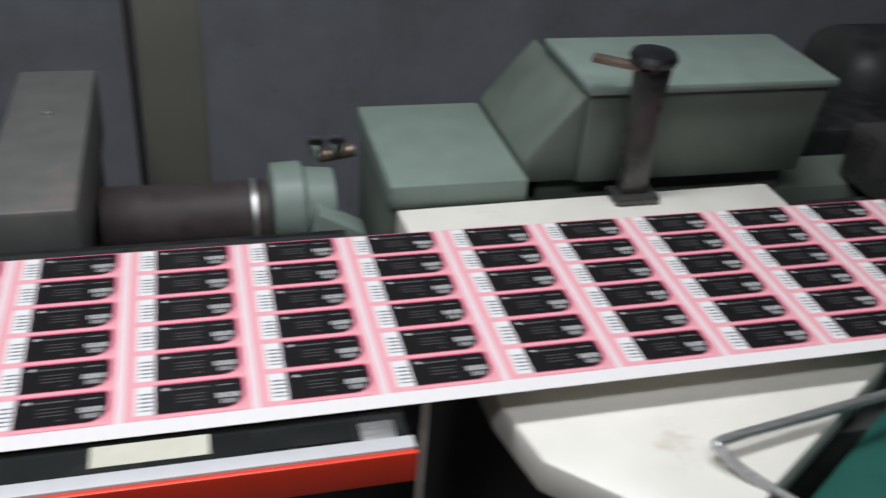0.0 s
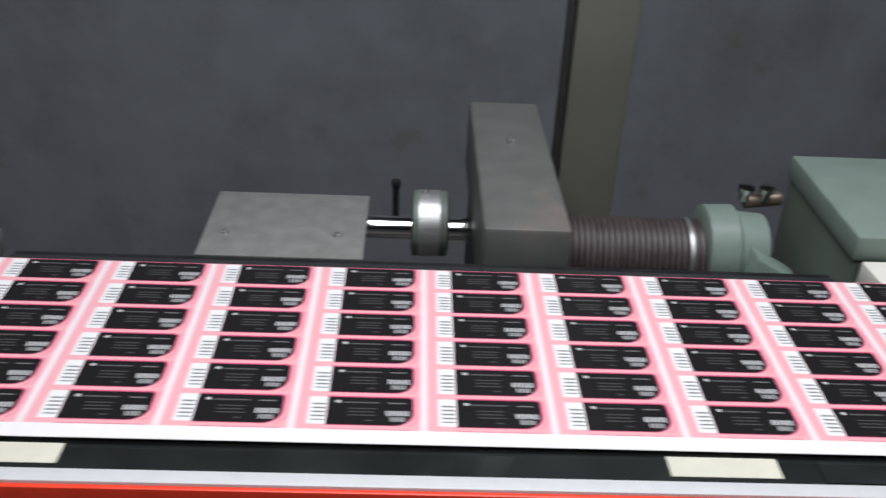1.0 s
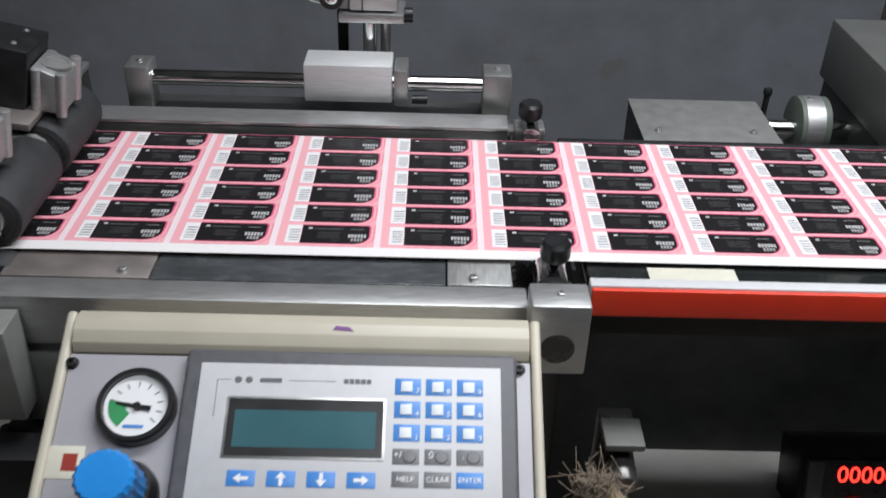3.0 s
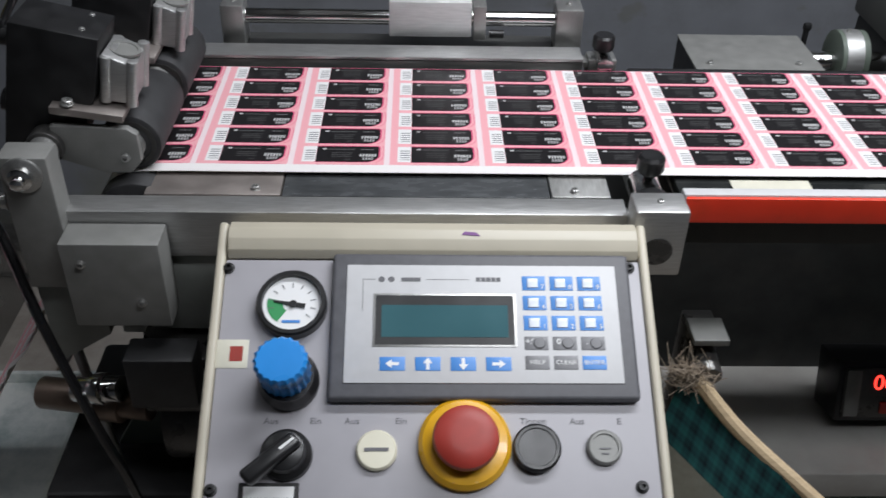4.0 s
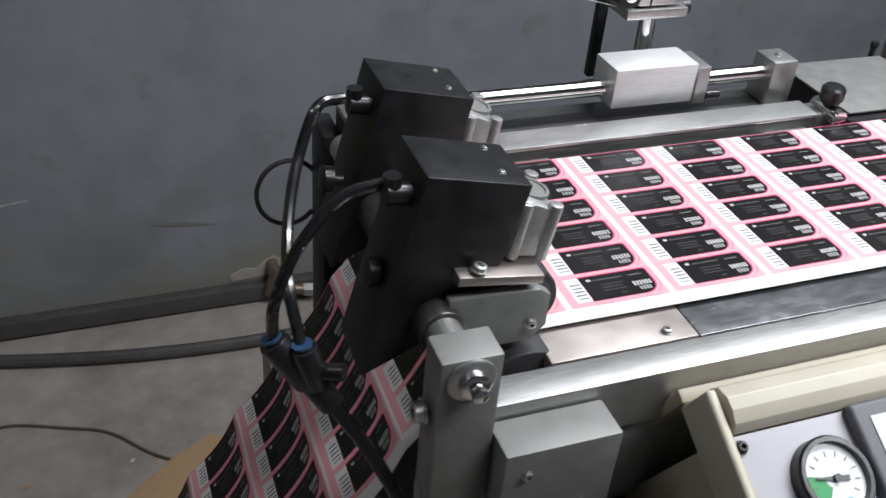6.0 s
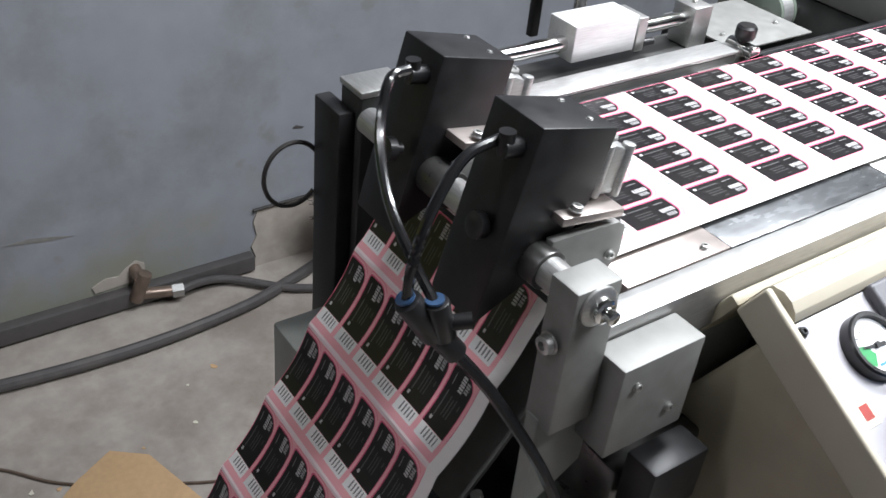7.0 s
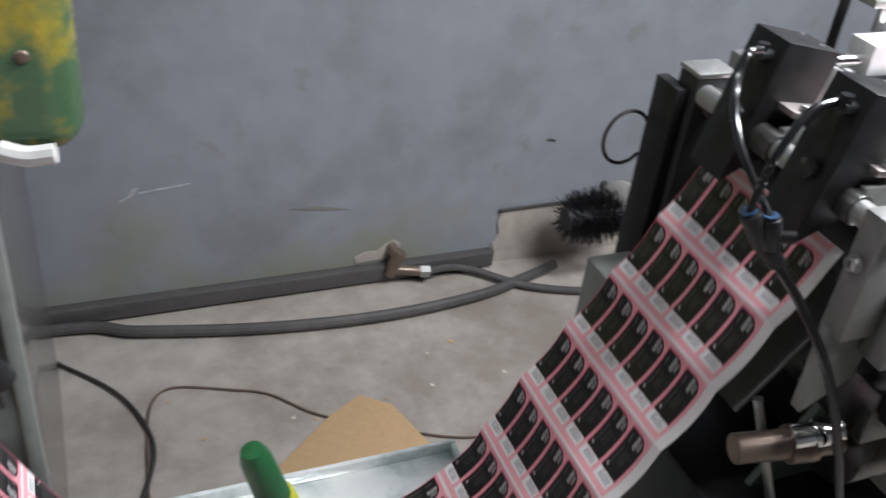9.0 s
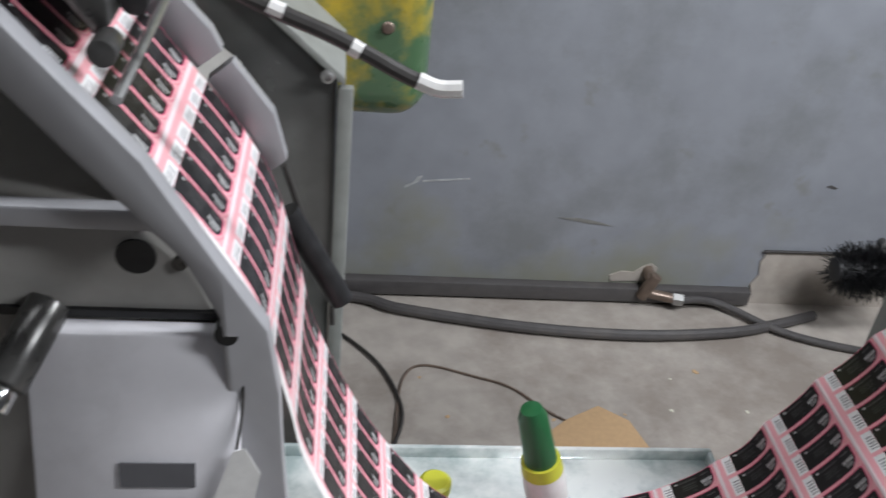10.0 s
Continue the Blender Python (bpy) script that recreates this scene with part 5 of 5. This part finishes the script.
def floor_things():
    t = thing("wall_valve", "rusty pipe stub with a tap at the foot of the wall", "tap", (0.03, 1.34, 0))
    part("stub", cyl((0.02, WALL_Y, 0.095), (0.02, 1.335, 0.085), 0.014, w=0.002), BRONZE, t)
    part("body", join(cyl((0.005, 1.34, 0.03), (0.032, 1.336, 0.1), 0.016, w=0.003), cyl((0.01, 1.34, 0.045), (0.1, 1.325, 0.035), 0.013, w=0.003)), BRONZE, t)
    part("nut", cyl((0.085, 1.327, 0.036), (0.11, 1.322, 0.036), 0.017, seg=6), STEEL, t)
    single("plaster_patch", prism([(-0.085, 0.055), (-0.09, 0.072), (-0.06, 0.086), (-0.03, 0.083), (-0.012, 0.1), (0.012, 0.112), (0.03, 0.1), (0.028, 0.06)], WALL_Y - 0.003, WALL_Y), PLINTH, "broken plaster patch round the pipe", "patch", kind="structure")
    t.location += Vector((-0.013, 0.015, 0))
    h = thing("water_hose", "grey hose lying from the tap over the floor", "hose", (0.4, 1.2, 0))
    part("hose", tube([(0.095, 1.337, 0.036), (0.15, 1.35, 0.03), (0.215, 1.338, 0.022), (0.335, 1.245, 0.016), (0.497, 1.188, 0.012), (0.7, 1.16, 0.01), (0.95, 1.12, 0.01)], 0.0095), CONDUIT, h)
    c = thing("supply_cable", "thick grey cable lying along the wall", "cable", (-0.3, 1.25, 0))
    part("cable", tube([(-2.4, 1.33, 0.018), (-1.3, 1.34, 0.018), (-0.776, 1.338, 0.018), (-0.622, 1.29, 0.018), (-0.333, 1.233, 0.018), (-0.056, 1.213, 0.018), (0.191, 1.236, 0.016), (0.34, 1.28, 0.014), (0.45, 1.32, 0.014)], 0.0135), CONDUIT, c)
    c2 = thing("loose_cable", "thin dark tube curling over the floor", "cable", (-0.55, 1.0, 0))
    part("cable", tube([(-0.9, 1.28, 0.12), (-0.86, 1.27, 0.03), (-0.8, 1.235, 0.008), (-0.685, 1.102, 0.008), (-0.635, 0.955, 0.008), (-0.655, 0.845, 0.008), (-0.692, 0.776, 0.008), (-0.78, 0.7, 0.008)], 0.0042), CABLE, c2)
    w = thing("loose_wire", "thin brown wire lying on the floor", "wire", (-0.4, 1.0, 0))
    part("wire", tube([(-0.66, 0.8, 0.004), (-0.645, 0.95, 0.004), (-0.625, 1.06, 0.004), (-0.575, 1.1, 0.004), (-0.46, 1.063, 0.004), (-0.383, 1.028, 0.004), (-0.29, 0.935, 0.004), (-0.12, 0.838, 0.004), (-0.02, 0.795, 0.004), (0.1, 0.78, 0.004)], 0.003, 8), BRONZE, w)
    b = thing("cardboard_sheet", "creased brown cardboard sheet lying on the floor", "cardboard", (-0.25, 0.85, 0))
    part("sheet", prism([(-0.43, 0.8), (-0.26, 0.72), (-0.09, 0.76), (-0.14, 0.925), (-0.2, 0.97), (-0.28, 0.925)], 0.006, 0.01, 0.0005, "z"), CARD, b)
    rnd = random.Random(4)
    for i in range(9):
        x, y, s = rnd.uniform(-0.75, 0.15), rnd.uniform(0.9, 1.25), rnd.uniform(0.004, 0.011)
        o = [(s * rnd.uniform(0.5, 1.2) * math.cos(a), s * rnd.uniform(0.4, 1.0) * math.sin(a)) for a in (0, 1.1, 2.2, 3.3, 4.4, 5.5)]
        single("paper_scrap", moved(prism(o, 0, 0.0012, 0, "z"), pose(x, y, 0.0005, rnd.uniform(-4, 4), rnd.uniform(-4, 4), rnd.uniform(0, 360))), STICKER if i % 2 else CARD, "small torn paper scrap on the concrete", "scrap", "scraps")
    r = thing("wheel_brush", "round black bristle brush with a pale end disc", "brush", (0.5, 1.25, 0.2))
    bris = []
    for i in range(1900):
        a, x = rnd.uniform(0, 6.283), rnd.uniform(0.42, 0.57)
        q = rnd.uniform(0.05, 0.085) * (1.0 - 0.25 * abs(x - 0.5) / 0.08)
        p = Vector((x, 1.25 + 0.02 * math.cos(a), 0.205 + 0.02 * math.sin(a)))
        e = Vector((x + rnd.gauss(-0.008, 0.012), 1.25 + q * math.cos(a), 0.205 + q * math.sin(a)))
        bris.append(cyl(p, e, 0.0013, 0.0007, 3))
    tagged(part("bristles", join(*bris), BLACKPL, r), kind="stuff")
    part("core", cyl((0.41, 1.25, 0.205), (0.58, 1.25, 0.205), 0.03, w=0.003), RUBBER, r)
    part("end_disc", lathe((0.575, 1.25, 0.225), (-1, -0.45, 0.15), [(0, 0.06), (0.004, 0.066), (0.012, 0.066), (0.018, 0.058), (0.02, 0.02)], 32), PALEMACH, r, "pale round end disc")
    part("wall_stub", cyl((0.6, 1.25, 0.205), (0.6, WALL_Y, 0.205), 0.012), OILED, r)
    k = thing("coiled_wire", "thin grey wire loop fixed to the back post", "wire", (-0.2, 0.262, 0.97))
    loop = [(-0.176 + 0.026 * math.cos(a), 0.262, 1.0 + 0.03 * math.sin(a)) for a in [radians(-20 + 26 * i) for i in range(14)]]
    part("loop", tube(loop, 0.002, 8, 4), CABLE, k)
    n = thing("wall_wire", "dark wire along the top of the bare concrete strip", "wire", (0.6, WALL_Y - 0.02, 0.15))
    part("wire", tube([(0.295, WALL_Y - 0.008, 0.166), (0.6, WALL_Y - 0.008, 0.169), (1.2, WALL_Y - 0.008, 0.167)], 0.004, 8), CABLE, n)
    # scratches and scuffs in the paint
    sc = thing("wall_scratches", "pale scratch marks in the wall paint", "scratches", (-0.6, WALL_Y, 0.3), kind="structure")
    part("scratch", prism([(-0.63, 0.3), (-0.6, 0.318), (-0.59, 0.335), (-0.602, 0.332), (-0.612, 0.316), (-0.632, 0.306)], WALL_Y - 0.0015, WALL_Y - 0.0005), SCRATCH, sc)
    part("scratch", prism([(-0.59, 0.318), (-0.48, 0.33), (-0.48, 0.334), (-0.59, 0.323)], WALL_Y - 0.0015, WALL_Y - 0.0005), SCRATCH, sc)
    part("scuff", prism([(-0.25, 0.236), (-0.17, 0.222), (-0.11, 0.218), (-0.15, 0.229), (-0.2, 0.238)], WALL_Y - 0.0015, WALL_Y - 0.0005), SHEET, sc)
    part("scuff", prism([(0.4, 0.356), (0.425, 0.35), (0.43, 0.354), (0.41, 0.362)], WALL_Y - 0.0015, WALL_Y - 0.0005), CONDUIT, sc)


floor_things()


def right_low_things():
    t = thing("capped_bracket", "dark steel bracket with a pale square cap", "bracket", (0.35, -0.06, 0.7))
    part("upright", box(0.337, 0.362, -0.06, -0.034, 0.6, 0.9438, 0.002), OILED, t)
    part("cap", box(0.336, 0.364, -0.08, -0.052, 0.944, 0.95, 0.001), GUARD, t, "pale square cap")
    part("pivot", cyl((0.35, -0.062, 0.925), (0.35, -0.09, 0.92), 0.011, w=0.002), OILED, t)
    s = thing("wooden_stick", "pale wooden stick tied with frayed twine", "stick", (0.4, -0.12, 0.85))
    part("stick", tube([(0.336, -0.1, 0.93), (0.37, -0.12, 0.895), (0.42, -0.15, 0.86), (0.48, -0.185, 0.82)], 0.006, 10), WOODSTICK, s)
    rnd = random.Random(9)
    tw = []
    for i in range(150):
        a = Vector((0.34, -0.1, 0.928)) + Vector((rnd.gauss(-0.004, 0.007), rnd.gauss(0, 0.005), rnd.gauss(0, 0.004)))
        tw.append(tube([a, a + Vector((rnd.gauss(-0.005, 0.006), rnd.gauss(0, 0.004), rnd.gauss(0.005, 0.005))), a + Vector((rnd.gauss(-0.008, 0.009), rnd.gauss(0, 0.006), rnd.gauss(0.004, 0.009)))], 0.0003, 4, 3))
    tagged(part("twine", join(*tw), STRAW, s, "frayed grey-brown twine"), kind="stuff")
    c = thing("plaid_cloth_bag", "green plaid cloth bag hanging from a wooden stick", "cloth bag", (0.4, -0.12, 0.7))
    bm = bmesh.new()
    uv = bm.loops.layers.uv.new("UVMap")
    n, k = 16, 10
    g = [[None] * (k + 1) for _ in range(n + 1)]
    for i in range(n + 1):
        for j in range(k + 1):
            f, d = i / n, j / k
            p = Vector((0.325 + 0.155 * f, -0.098 - 0.087 * f, 0.925 - 0.105 * f)) + Vector((-0.03, -0.035, -0.12)) * d
            p += Vector((0, 1, 0)) * 0.004 * math.sin(9 * f + 4 * d)
            g[i][j] = bm.verts.new(p)
    for i in range(n):
        for j in range(k):
            fc = bm.faces.new((g[i][j], g[i + 1][j], g[i + 1][j + 1], g[i][j + 1]))
            fc.material_index = 0 if j < 4 else 1
            for lp, (a, b) in zip(fc.loops, ((i, j), (i + 1, j), (i + 1, j + 1), (i, j + 1))):
                lp[uv].uv = (a / n * 0.2, b / k * 0.13)
    bmesh.ops.solidify(bm, geom=bm.faces[:], thickness=0.0012)
    part("cloth", bm, [PLAID, CANVAS], c)
    for q in range(3):
        part("print_bar", moved(box(-0.012, 0.012, -0.0008, 0, -0.005, 0.005, 0.0005), pose(0.345 + 0.036 * q, -0.158 - 0.018 * q, 0.84 - 0.027 * q, -16, 34, -28)), BLACKPL, c)
    m = thing("counter", "black counter with red glowing digits on a shelf", "counter", (0.73, 0.16, 0.6))
    part("case", moved(box(-0.06, 0.1, -0.03, 0.03, 0.0, 0.075, 0.003), pose(0.675, 0.18, 0.612, -20, 0, 0)), BLACKPL, m)
    part("front", moved(box(-0.054, 0.094, -0.033, -0.0305, 0.006, 0.068, 0.001), pose(0.675, 0.18, 0.612, -20, 0, 0)), OILED, m)
    part("digits", moved(letters("00000", 0.026, pose(0.012, -0.034, 0.05, 90, 0, 0)), pose(0.675, 0.18, 0.612, -20, 0, 0)), REDLED, m, "red glowing digits")
    part("button", moved(box(-0.01, 0.008, -0.036, -0.033, 0.012, 0.026, 0.001), pose(0.675, 0.18, 0.612, -20, 0, 0)), RED, m)
    part("side_strip", moved(box(-0.052, -0.035, -0.035, -0.033, 0.008, 0.066, 0.001), pose(0.675, 0.18, 0.612, -20, 0, 0)), SHEET, m)


right_low_things()

motions()
